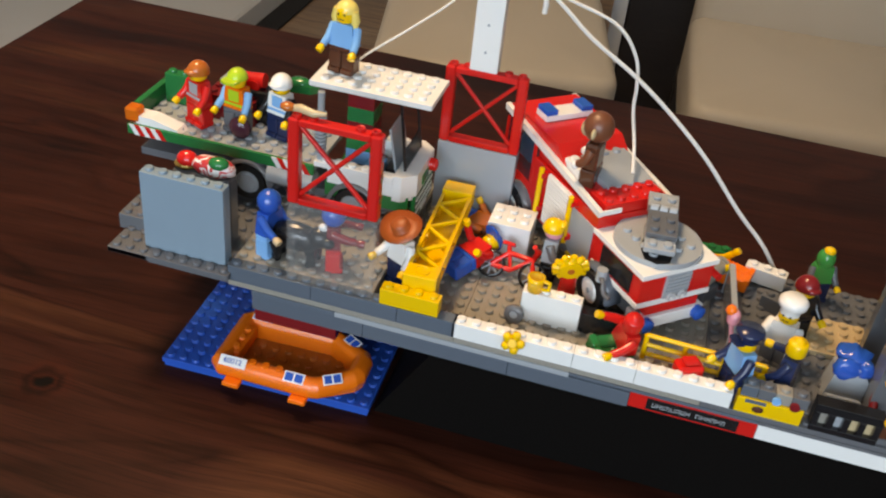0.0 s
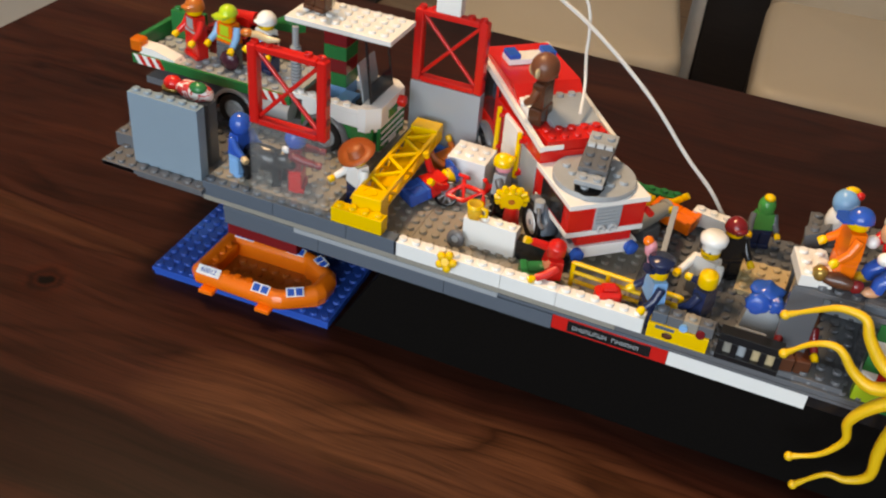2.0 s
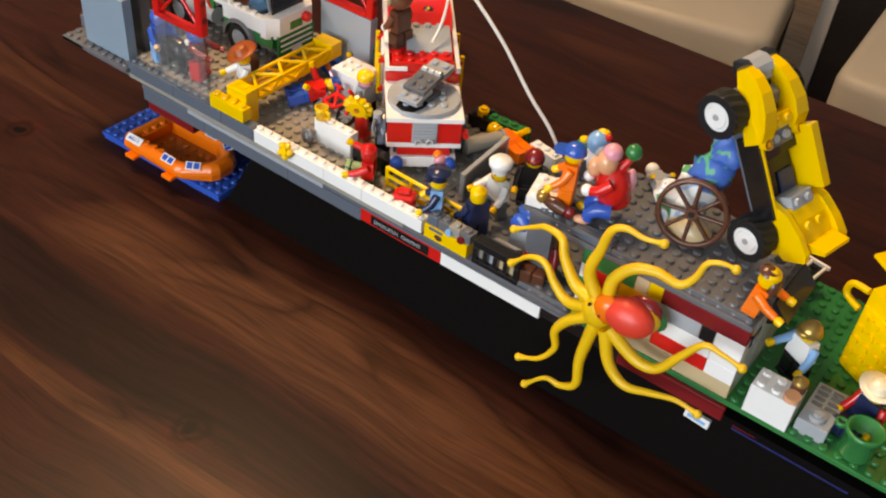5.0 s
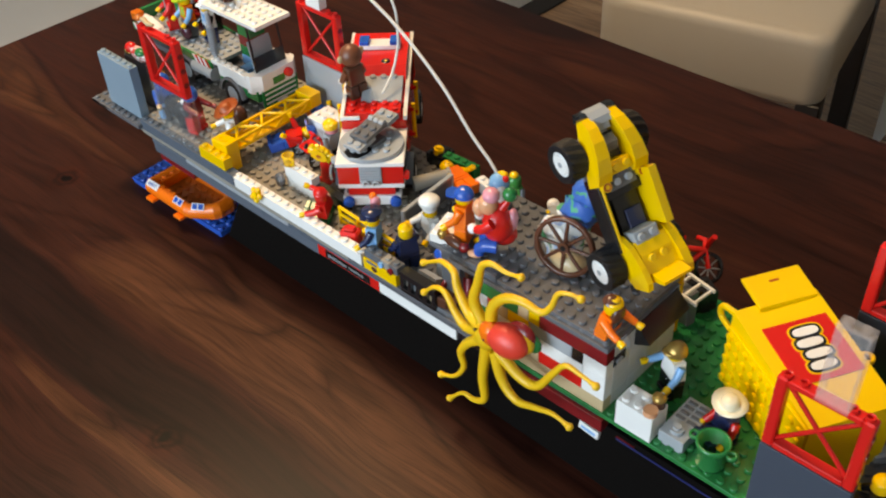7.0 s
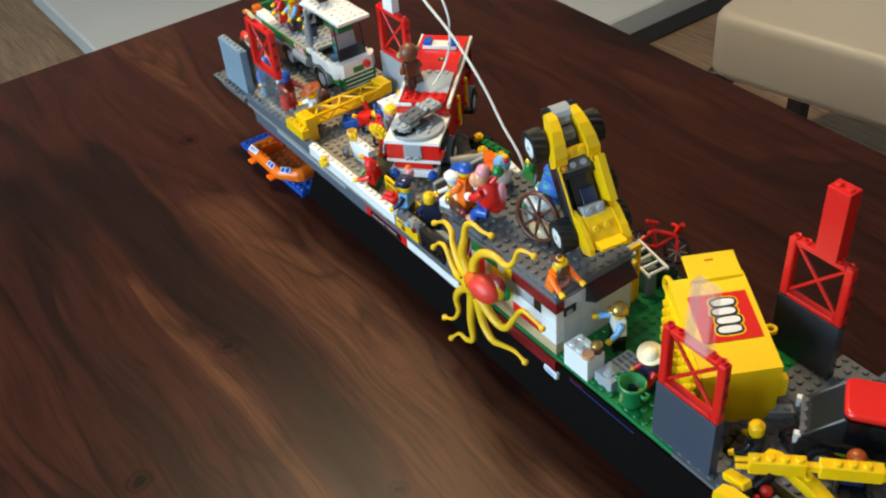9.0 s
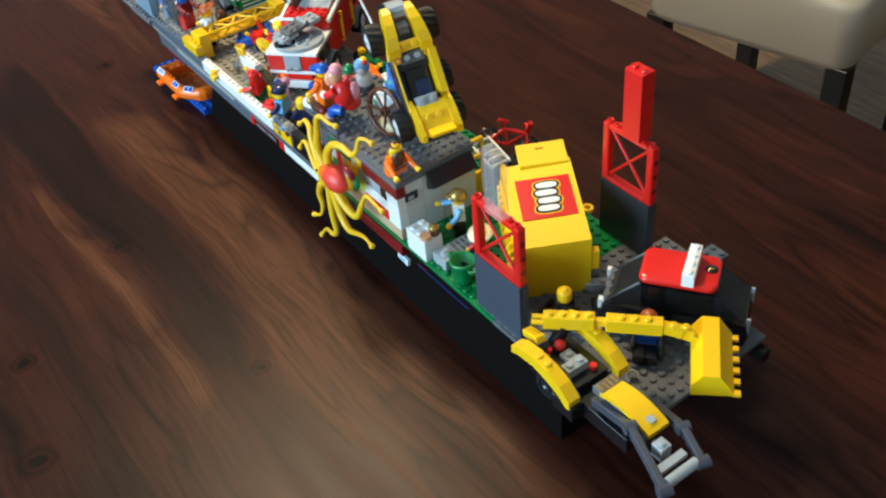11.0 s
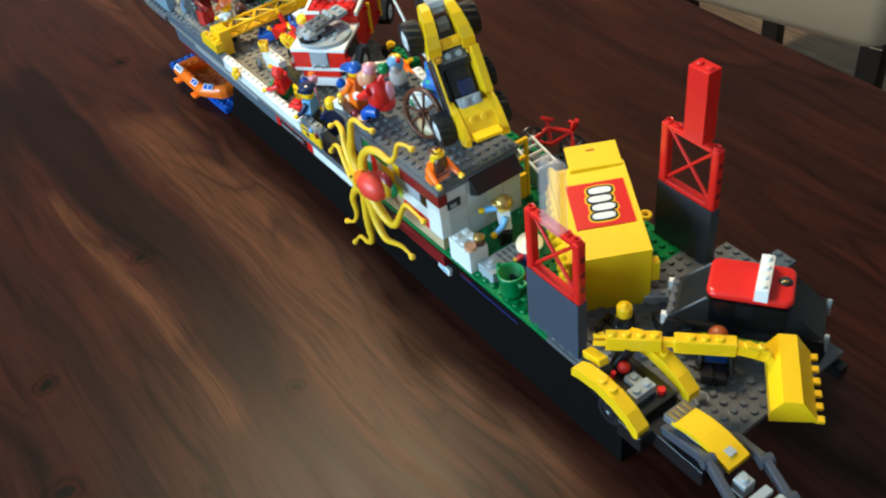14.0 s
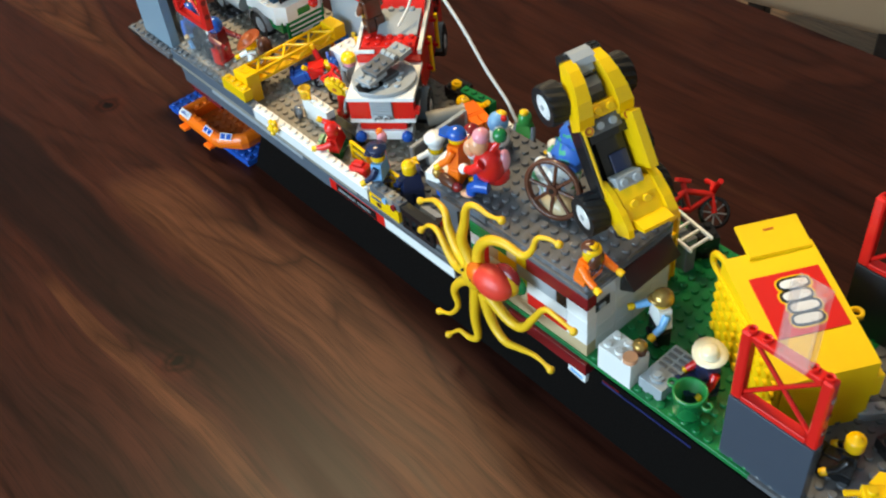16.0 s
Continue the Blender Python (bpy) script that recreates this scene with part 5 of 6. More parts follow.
cart.obj("toy_figurine", None, "seated red and blue toy figurine with a pink cap", "toy figurine", m=mm(248, 20, ZR + 1.2, 0, 0, 25) @ Matrix.Scale(1.12, 4))
brd = G().ball((0, 0, 10), (8, 8, 10), WHITE, n=14, rings=8).ball((0, -1, 23), (7.6, 8, 8), AZURE, n=14, rings=8).ball((3, -5, 21), (4.4, 4, 5), WHITE, n=10, rings=6).ball((2, 1, 30), (4.5, 3, 2.4), YELLOW, n=10, rings=5).ball((6, -2, 29), (2.6, 2.4, 2.6), RED, n=8, rings=5).box(-7, 7, -6, 6, 0, 4, DGRAY)
brd.obj("toy_figurine", None, "blue and white bird-like toy figurine", "toy figurine", m=mm(221, 57, ZR + 1, 0, 0, 10) @ Matrix.Scale(0.88, 4))
figure(mm(264, 64, ZR + 3, -85, 0, 50) @ Matrix.Scale(0.62, 4), "small silver toy figure lying on the roof", SILVER, LGRAY, head=WHITE, hat="full", hatmat=WHITE)
G().prism([(0, 0), (10, 2), (16, 9), (2, 8)], "z", 0, 8, DGRAY).studs(1, 1, 2, 1, 8, DGRAY).obj("loose_brick", None, "dark gray sloped brick behind the white brick", "toy brick", m=mm(208, 37, ZR, 0, -10, 20))
G().brick(2, 3, 0, 0, 0, 2, WHITE).obj("loose_brick", None, "white brick on the roof edge", "toy brick", m=mm(209, 4, ZR, 0, 0, 15))

# ---- amidships figures and gear ----
figure(mm(-110, 20, ZT, 0, 0, 75), "blue helmeted toy figure standing on the rail", AZURE, BLUE, hat="full", hatmat=BLUE, grip=TAN, raise_l=-50)
figure(mm(-74, 22, ZT, 0, 0, 110), "dark red toy figure in a blue helmet behind the clear panel", RED, DARKRED, hat="full", hatmat=BLUE, grip=DARKRED, raise_l=-70, raise_r=-60)
an = G().ball((-2, 0, 15), (16, 7, 8.5), BLACK, n=16, rings=9).ball((13, -3, 20), (7, 5.4, 6), BLACK, n=12, rings=7).ball((18.5, -5, 19), (4, 3.4, 3), BLACK, n=10, rings=6).ball((15, -3, 27), (3, 2, 2.4), WHITE, n=8, rings=5)
for x in (-12, 8):
    for y in (-4, 4):
        an.tube([(x, y, 12), (x + 1, y, 5), (x, y, 0.6)], [3.8, 2.8, 3.0], BLACK, n=8)
an.obj("toy_animal", None, "black four-legged toy animal behind the clear panel", "toy animal", m=mm(-93, 20, ZT))
figure(mm(-37, 30, ZD + 3.2, 0, -4, -32), "white toy figure in a wide rust-brown hat leaning on the boom", NAVY, WHITE, hat="wide", hatmat=HATBROWN, raise_l=-50, raise_r=-20)
G().ball((0, 0, 9), (7, 6, 9), BROWN, n=12, rings=8).box(-6, 6, -5, 5, 0, 6, BROWN, c=1.5).obj("toy_sack", None, "brown toy sack beside the truck", "toy sack", m=mm(-52, 50, ZT))
figure(mm(-150, 34, 83, -70, 0, 70), "red and white toy figure lying behind the gray panel", GREEN, RED, arms=WHITE, hat="full", hatmat=RED)
G().box(-17, 17, -5, 5, 0, 43, DGRAY, c=1).obj("toy_stand", None, "dark gray stand behind the gray panel", "toy brick", m=mm(-151, 27, 80.5))
STRIPECLOTH = patch_cloth("red_striped_cloth", ((0.0, (0.55, 0.03, 0.03)), (0.42, (0.75, 0.70, 0.66)), (0.52, (0.60, 0.05, 0.05)), (0.60, (0.75, 0.62, 0.58))), 130.0)
lump((((0, 0, 5), (13, 6, 6)),), STRIPECLOTH, (-145, 26, 123), "toy_pack", "red and white striped toy pack lying on a stand", "toy pack", 1.2)
G().ball((0, 0, 4), (6, 4.5, 3.6), GREEN, n=12, rings=7).obj("toy_hat", None, "green toy cap lying on the striped pack", "toy cap", m=mm(-141, 24, 128))
G().ball((0, 0, 5.5), (6, 5, 5), RED, n=12, rings=8).ball((-1, 0, 2.5), (7, 5.5, 2.6), GOLD, n=12, rings=6).obj("toy_hat", None, "red toy cap with a tan brim on the stand", "toy cap", m=mm(-161, 27, 123))
figure(mm(-16, 49, ZD + 5.5, -78, 0, -35), "blue and red toy figure lying on the deck", BLUE, RED, hat="cap", hatmat=BLUE, raise_l=-80, raise_r=-30)
figure(mm(-30, 108, ZD + 4.5, -85, 0, -110), "orange and blue toy figure with brown hair lying on the deck", BLUE, DORANGE, hat="hair", hatmat=BROWN)
figure(mm(37, 72, ZD, 0, 0, 90), "pink-faced toy figure with yellow hair standing on the deck", BLACK, LGRAY, arms=DGRAY, head=PINK, hat="short", hatmat=YELLOW, grip=YELLOW)
fl = G().cyl((0, 0, 0), (0, 0, 20), 5.4, RED, r1=4.4, n=14).box(-5, 5, -5, 5, 0, 5, RED, c=0.6)
fl.obj("toy_flower_stand", None, "red stand with a yellow toothed toy gear", "toy gear", m=mm(51, 52, ZD, 0, 0, 10))
gw = G()
for k in range(12):
    a = 2 * math.pi * k / 12
    gw.cyl((5.5 * math.cos(a), 0, 5.5 * math.sin(a)), (10 * math.cos(a), 0, 10 * math.sin(a)), 2.3, YELLOW, r1=1.6, n=6)
gw.cyl((0, -3, 0), (0, 3, 0), 6.6, YELLOW, n=18).cyl((0, -3.6, 0), (0, -3, 0), 2.0, DORANGE, n=10)
gw.obj("toy_gear", None, "yellow toothed toy gear on the red stand", "toy gear", m=mm(51, 48, ZD + 27.5, 18, 0, 20))
cup = G().lathe([(0, 0), (4.0, 0), (4.6, 8.4), (3.8, 8.4), (3.3, 1.2), (0, 1.2)], CLEARYELLOW, (0, 0, 0), 16).lathe([(4.6, 6.8), (4.8, 8.8), (3.8, 8.8)], YELLOW, (0, 0, 0), 16).tube([(4, 0, 7.4), (7.6, 0, 7.2), (7.6, 0, 3), (4, 0, 2)], 1.2, YELLOW, n=8)
cup.obj("toy_mug", None, "clear yellow toy mug on the white wall", "toy mug", m=mm(36, 29, 97, 0, 0, -10))
wl = G().lathe([(2.4, -1.4), (5.2, -1.6), (5.6, 0), (5.2, 1.6), (2.4, 1.4)], DGRAY, (0, 0, 0), 18).cyl((0, 0, -1), (0, 0, 1), 2.2, LGRAY)
wl.obj("toy_pulley", None, "small gray toy pulley leaning on the white wall", "toy pulley", m=mm(28, 24, ZD + 6, 80, 0, -10))
st = G().cyl((0, 0, 0), (0, 0, 5.4), 2.4, YELLOW)
for k in range(5):
    a = 2 * math.pi * k / 5
    st.ball((4 * math.cos(a), 4 * math.sin(a), 3.4), (2.6, 2.6, 2.2), YELLOW, n=8, rings=5)
st.obj("toy_flower", None, "yellow toy flower stud on the white rail", "toy flower", m=mm(33, 0.5, 84, 70, 0, 0))
figure(mm(86, 20, ZD + 1, 0, 14, -60), "red toy figure with green legs leaning on the rail", GREEN, RED, head=RED, hat=None, raise_l=-110, raise_r=-60, sit=True)
# yellow safety fence
fence = thing("toy_fence", mm(98, 23, ZD, 0, 0, -2), "yellow toy safety fence between the figures", "toy fence")
for zz in (3, 9, 15):
    G().tube([(0, 0, zz), (60, 0, zz)], 1.3, YELLOW, n=8).obj("fence_rail", fence)
for x in (0, 20, 40, 60):
    G().tube([(x, 0, 0), (x, 0, 15)], 1.4, YELLOW, n=8).obj("fence_post", fence)
bg = G().box(-7, 7, -5, 5, 0, 13, RED, c=1.6).box(-5, 5, -7, -4, 1, 8, ORANGE, c=1.2).box(-4, 4, -3, 3, 13, 15.5, RED, c=0.8)
bg.obj("toy_backpack", None, "orange and red toy backpack behind the rail", "toy bag", m=mm(121, 12, ZD, 0, 0, 25))
figure(mm(144, 14, ZD, 0, 0, -60), "light blue toy policeman with a dark peaked cap", NAVY, AZURE, arms=NAVY, hat="peaked", hatmat=NAVY)
G().ball((136, 25, 113), (3.5, 4, 5), PINK, n=10, rings=6).ball((134, 25, 117), (3, 3, 3), ORANGE, n=8, rings=5).tube([(136, 25, 108), (138, 24, 100), (140, 24, 90), (140, 25, 76)], 1.2, PINK, n=6).obj("toy_parrot", None, "small pink and orange toy bird on a stick", "toy bird")
figure(mm(168.6, 21, ZD - 2, 0, 0, -110), "dark blue toy figure with a bare yellow head", NAVY, NAVY, print_mat=LGRAY, hat=None, raise_l=-70)
figure(mm(165, 48, ZD - 2, 0, 0, -20), "white toy cook in a tall white hat", DGRAY, WHITE, hat="chef", hatmat=WHITE, raise_l=-60)
figure(mm(174, 73, ZD, 0, 0, 30), "black toy figure in a dark red helmet", BLACK, BLACK, arms=BLACK, hat="helmet", hatmat=DARKRED)
figure(mm(186.5, 112, ZD + 1.7, 0, 0, 20) @ Matrix.Scale(0.84, 4), "bright green cloaked toy figure with a yellow cap", NAVY, LEAFGREEN, arms=DGRAY, hat="hood", hatmat=LEAFGREEN)
G().cyl((0, 0, 0), (0, 0, 5), 4, YELLOW, n=14).cyl((0, 0, 5), (0, 0, 6.8), 2.4, YELLOW, n=12).obj("round_brick", None, "yellow round brick beside the green brick", "toy brick", m=mm(101, 123, ZD + 9.8, 0, 6, 20))
figure(mm(150, 106, ZD + 6, -85, 0, 75), "orange toy figure lying on bricks at the rear edge", ORANGE, ORANGE, arms=YELLOW, hat=None)
G().brick(4, 1, 0, 0, 0, 3, GREEN).obj("loose_brick", None, "green four-stud brick lying on the rear edge", "toy brick", m=mm(106, 121, ZD + 1.7, 0, 0, 3))
G().brick(2, 2, 0, 0, 0, 3.3, BLACK).obj("loose_brick", None, "black brick under the yellow round brick", "toy brick", m=mm(93, 117, ZD, 0, 0, 5))
G().brick(3, 1, 0, 0, 0, 3, WHITE).obj("loose_brick", None, "white brick at the rear edge of the deck", "toy brick", m=mm(146, 115, ZD + 1.7, 0, 0, -12))
G().brick(3, 1, 0, 0, 0, 2.8, DGRAY).obj("loose_brick", None, "dark gray brick at the rear edge of the deck", "toy brick", m=mm(156, 92, ZD, 0, 0, -20))
can = thing("toy_cannon", mm(124, 90, ZD, 0, 0, 60), "gray toy cannon on the dark deck", "toy cannon")
G().cyl((-13, 0, 13), (14, 0, 15), 6, OGRAY, r1=4.6, n=16).cyl((14, 0, 15), (16, 0, 15.2), 5.6, OGRAY, n=16).obj("barrel", can)
G().box(-8, 6, -6, 6, 0, 9, DGRAY).obj("carriage", can)
hp = thing("toy_hatch_panel", mm(139, 72, ZD, 0, 0, 94), "dark gray toy hatch panel with a pale frame standing on edge", "toy panel")
G().box(-26, 26, -1.2, 1.2, 2, 18, DGRAY).obj("panel", hp)
G().box(-26, 26, -1.6, 1.6, 18, 20, LGRAY).box(-28, -26, -1.6, 1.6, 0, 20, LGRAY).box(26, 28, -1.6, 1.6, 0, 20, LGRAY).obj("frame", hp)
G().box(-18, -12, -6, -2.4, 0, 10, LGRAY).cyl((-15, -6.2, 6), (-15, -7.4, 6), 2, SILVER).obj("hinge", hp)
# rock panel, blue cloth and loose gear before the house
rk = thing("toy_rock", mm(200, 34, ZD) @ Matrix.Scale(0.78, 4), "light gray toy rock panel with a blue cloth on top", "toy rock")
G().prism([(-14, 0), (14, 0), (13, 16), (6, 27), (-3, 30), (-11, 21)], "y", -9, 9, LGRAY).studs(1, 1, -7, -4, 28, LGRAY).obj("rock", rk)
cl = G().ball((-2, 3, 31), (12, 10, 5.4), BLUE, n=16, rings=9).ball((-6, -7, 26), (8, 5, 8.5), BLUE, n=14, rings=8).ball((6, -6, 28), (6, 5, 6), BLUE, n=12, rings=7)
cl.v = [p + 2.6 * noise.noise_vector(p * 0.2) for p in cl.v]
cl.obj("cloth", rk, "blue folded cloth piece")
G().prism([(-6, 0), (8, 0), (5, 10), (-2, 14)], "x", -8, 8, LGRAY).obj("toy_rock", None, "small gray sloped toy rock", "toy rock", m=mm(196, 14, ZD))
gs = G().tube([(-8, 0, 4), (0, 0, 5), (7, 1, 4)], [2.4, 4.2, 2.6], BROWN, n=8).ball((-8, -1, 6), (4, 4, 4), GOLD, n=12, rings=7).ball((9, 2, 4), (3.6, 3.4, 3.4), DARKRED, n=10, rings=6)
gs.v = [p + 0.6 * noise.noise_vector(p * 0.3) for p in gs.v]
gs.obj("toy_creature", None, "gold, brown and red toy creature on the roof edge", "toy animal", m=mm(225, 8, ZR + 1.6, 0, 0, -10))
figure(mm(218, 20, ZD + 2, 0, 0, 10), "brown and red toy figure sitting by the train window", BROWN, DARKRED, hat="hair", hatmat=BROWN, sit=True)

# ---- figures on the truck and fire engine ----
figure(mm(-182.5, 83, ZT + 32.6, 0, 0, -25), "red toy fireman figure in red overalls on the truck bed", RED, RED, print_mat=LGRAY, hat="helmet", hatmat=DORANGE)
figure(mm(-159, 85, ZT + 32.6, 0, 0, -10), "toy road worker in an orange vest and lime cap", DGRAY, ORANGE, arms=AZURE, print_mat=LIME, hat="cap", hatmat=LIME)
figure(mm(-133.5, 89, ZT + 32.6, 0, 0, -15), "toy builder in a white helmet and blue shirt", NAVY, WHITE, arms=BLACK, print_mat=AZURE, hat="helmet", hatmat=WHITE)
G().ball((0, 0, 7), (7, 4, 7), PURPLE, n=12, rings=7).obj("toy_bag", None, "dark purple toy bag on the truck bed", "toy bag", m=mm(-154, 77, ZT + 32))
pk = thing("toy_engine_block", mm(-160, 104, ZT + 31.2), "black and red toy engine block on the truck bed", "toy part")
G().box(-14, 14, -6, 6, 0, 22, BLACK, c=0.8).obj("block", pk)
G().cyl((-10, 0, 25), (10, 0, 27), 4.4, RED, n=14).cyl((4, -5, 24), (4, 5, 24), 4, RED, n=14).obj("cylinder", pk, "red cylinder")
G().box(-16, -8, -7, 7, 22, 26, LGRAY, c=0.4).obj("cover", pk)
G().prism([(0, 0), (18, 2), (22, 7), (14, 12), (2, 9)], "z", 0, 5, GREEN).ball((10, 6, 5), (8, 5, 3), GREEN, n=10, rings=5).obj("toy_leaf", None, "green toy leaf piece on the truck bed", "toy plant", m=mm(-142, 108, ZT + 52, 0, 0, 0))
figure(mm(-95, 86, ZT + 84.4, 0, 0, -10), "blond toy figure in a blue top on the white truck roof", BROWN, AZURE, hat="hair", hatmat=BLOND)
ht = G().tube([(-8, 0, 1.4), (0, 1, 2.4), (8, -1, 2), (14, 0, 2.6)], [1.2, 2.2, 2.0, 1.0], TAN, n=8).ball((-6, 0, 2.4), (4, 3.4, 2.2), DORANGE, n=10, rings=5)
ht.obj("toy_shell", None, "tan and brown toy piece on the red girder", "toy part", m=mm(-88, 6, 183))
mk = G().ball((0, 0, 37), (8.6, 8.4, 8.6), FURBROWN, n=18, rings=11).ball((0, -5.6, 34.5), (5.0, 4.2, 4.6), TAN, n=12, rings=7)
for s in (-1, 1):
    mk.box(s * 4 - 3.8, s * 4 + 3.8, -4.6, 4, 0, 12.4, BROWN, c=0.8)
    mk.ball((s * 9, 0, 37), (2.6, 1.4, 3.2), TAN, n=10, rings=6)
    mk.tube([(s * 6.4, 0, 25), (s * 9.0, -2, 19), (s * 8.0, -6, 15.5)], [2.7, 2.5, 2.2], (BROWN, FURBROWN)[s > 0], n=8).ball((s * 8, -7.4, 14.6), 2.5, WHITE, n=8, rings=6)
mk.box(-7, 7, -4, 4, 12.4, 28.6, BROWN, c=1.2)
mk.obj("toy_figure", None, "brown toy animal figure with a round brown head and tan ears", "toy figure", "toy figures on the ship", m=mm(49, 93, ZD + 54.4, 0, 5, -100))

# ---- strings from the mast ----
for ctrl, r, label in (
    (((-15, 117, 238), (11, 119, 221), (33, 120, 203), (60, 123, 185), (84, 125, 166), (109, 126, 143), (134, 126, 115), (153, 127, 96), (166, 126, 79)), 1.25, "thick white cotton string slung from the mast to the deck"),
    (((-15, 117, 236), (14, 122, 222), (44, 128, 210), (58, 128, 194), (62, 126, 178), (63, 124, 165), (68, 112, 150), (71, 98, 140)), 1.0, "white cotton string tied down to the fire engine"),
    (((-22, 117, 240), (-43, 125, 210), (-63, 110, 194), (-86, 98, 177), (-92, 95, 170)), 0.7, "thin white string from the mast to the truck roof"),
    (((-14, 118, 240), (4, 119, 222), (6, 118, 212)), 1.6, "frayed loose end of white string at the mast"),
):
    G().tube(spline(ctrl, 8), r, STRING, n=8).obj("string", None, label, "string", "mast strings")
kn = G()
for k in range(4):
    kn.lathe([(11.2, -1), (12.4, 0), (11.2, 1)], BROWN, (-23, 120, 236 + 2 * k), 14)
kn.obj("string_knot", None, "brown cord wound round the mast", "string")

# ---- green foredeck ----
figure(mm(366, 42, ZD, 0, 0, -28), "toy figure in a brown and gold helmet on the green plate", BLACK, WHITE, arms=AZURE, hat="helmet", hatmat=GOLD, raise_l=-70)
figure(mm(408, 31, ZD + 1, 0, 0, -25), "toy figure in a cream wide-brimmed hat sitting behind the gray block", NAVY, NAVY, arms=RED, hat="tilted", hatmat=CREAM, sit=True)
wb = thing("toy_counter", mm(355, 1, ZD), "white toy block counter with a brown round knob", "toy counter")
G().brick(3, 2, 0, 0, 0, 6, WHITE, skip=[(2, 0), (2, 1)]).obj("block", wb)
G().cyl((20, 4, 19.2), (20, 4, 22.4), 4.2, SKIN, n=14).obj("knob", wb, "tan round knob")
G().cyl((20, 12, 19.2), (20, 12, 24), 4, BROWN, n=12).ball((20, 12, 25), (4.4, 4.4, 3), GOLD, n=10, rings=6).obj("pot", wb, "dark brown toy pot")
gb = thing("toy_console", mm(381, 6, ZD, 0, 0, 0), "light gray toy console with a slotted top", "toy console")
gg = G().box(0, 16, 0, 32, 0, 9.6, LGRAY)
gg.obj("block", gb)
# slots are dark strips laid on top, their shade painted by colour
for i in range(2):
    for j in range(4):
        G().box(1.6 + 7 * i, 7.2 + 7 * i, 14 + 4.4 * j, 16.4 + 4.4 * j, 9.6, 10.2, DGRAY, c=0.1).obj("slot", gb)
G().cyl((8, 6, 9.6), (8, 6, 12), 4, LGRAY, n=16).cyl((8, 6, 12), (8, 6, 13.4), 2.4, LGRAY, n=12).obj("button", gb)
bk = thing("toy_bucket", mm(411.5, 11, ZD), "green toy barrel bucket with two lug rings", "toy bucket")
G().lathe([(0, 0), (7.4, 0), (8.6, 4), (8.8, 16), (9.6, 17), (9.6, 19.6), (8.2, 19.6), (7.6, 2), (0, 2)], GREEN, (0, 0, 0), 20).obj("body", bk)
for s in (-1, 1):
    lg = G().lathe([(1.8, -1.2), (3.2, -1.2), (3.2, 1.2), (1.8, 1.2), (1.8, -1.2)], GREEN, (s * 11.4, 0, 16), 12)
    lg.obj("lug", bk)
ld = thing("toy_ladder", mm(335, 97, 106.5, 0, 7, -101) @ Matrix.Scale(1.12, 4), "white toy ladder frame leaning at the house corner", "toy ladder")
for s in (-1, 1):
    G().box(s * 7 - 0.8, s * 7 + 0.8, -17, 17, -1.1, 1.1, WHITE).obj("rail", ld)
for k in range(5):
    G().box(-6, 6, -16 + 7.6 * k, -14.6 + 7.6 * k, -0.9, 0.9, WHITE).obj("rung", ld)
G().box(-4, 4, -8, 8, 0, 27, DGRAY, c=0.4).obj("loose_brick", None, "dark gray brick under the ladder", "toy brick", m=mm(337, 98, ZD, 0, 0, -101))
G().brick(2, 2, 0, 0, 0, 5.2, BLACK).obj("loose_brick", None, "black brick under the leaning bicycle", "toy brick", m=mm(328, 113, ZD, 0, 0, -30))

# ---- yellow box with a red sign ----
box = thing("toy_store_box", mm(430.5, 71.5, ZD, 0, 0, -31), "yellow plastic toy box with a red sign and a studded side", "toy box")
BY = plastic("bright_yellow_box", (0.86, 0.54, 0.006), rough=0.42)
BY.node_tree.nodes["Principled BSDF"].inputs["Specular IOR Level"].default_value = 0.3
L, W = 41, 25.5
bb = G()
v = [(-L, -W, 0), (L, -W, 0), (L, W, 0), (-L, W, 0), (-L, -W, 54), (L, -W, 45), (L, W, 47), (-L, W, 57)]
bb.add(v, [[0, 3, 2, 1], [4, 5, 6, 7], [0, 1, 5, 4], [1, 2, 6, 5], [2, 3, 7, 6], [3, 0, 4, 7]], BY)
bb.obj("body", box)
sw = G().box(-L + 1, L - 1, -W - 1.6, -W - 0.05, 1, 44, BY)
for i in range(10):
    for j in range(5):
        cxx, czz = -L + 4.6 + 8 * i, 6 + 8.2 * j
        sw.cyl((cxx, -W - 1.5, czz), (cxx, -W - 3.4, czz), 2.5, BY, n=10)
sw.obj("studded_side", box, "yellow side wall covered in round studs")
lo = G(shift(-4, 2, 51.6, 2.3, 6.6, 0)).box(-20, 20, -19.5, 19.5, -0.6, 0.35, RED, c=0.1)
logo = lo.obj("sign", box, "red square sign with a white rounded mark")
sign_top = shift(-4, 2, 51.9, 2.3, 6.6, 0)
for rr, mat, zz in ((6.0, YELLOW, 0.2), (5.0, BLACK, 0.45), (3.4, WHITE, 0.7)):
    for k in range(4):
        c = (-11.4 + 7.6 * k, 1.0 + (0.9, -0.5, 0.5, -0.9)[k])
        out = [(c[0] + (rr - 0.6) * math.copysign(abs(math.cos(a)) ** 0.7, math.cos(a)), c[1] + (rr + 4.2) * math.copysign(abs(math.sin(a)) ** 0.7, math.sin(a))) for a in (2 * math.pi * i / 20 for i in range(20))]
        G(sign_top).prism(out, "z", zz - 0.25 + 0.01 * k, zz + 0.01 * k, mat).obj("mark", logo, "white rounded mark" if mat is WHITE else "")
fp = G(shift(-44, 4, 58, 2, 8, 0)).box(-15, 8, -16, 20, -2, 0.4, BY, c=0.4)
fl = fp.obj("lid", box, "yellow lid flap standing behind the sign")
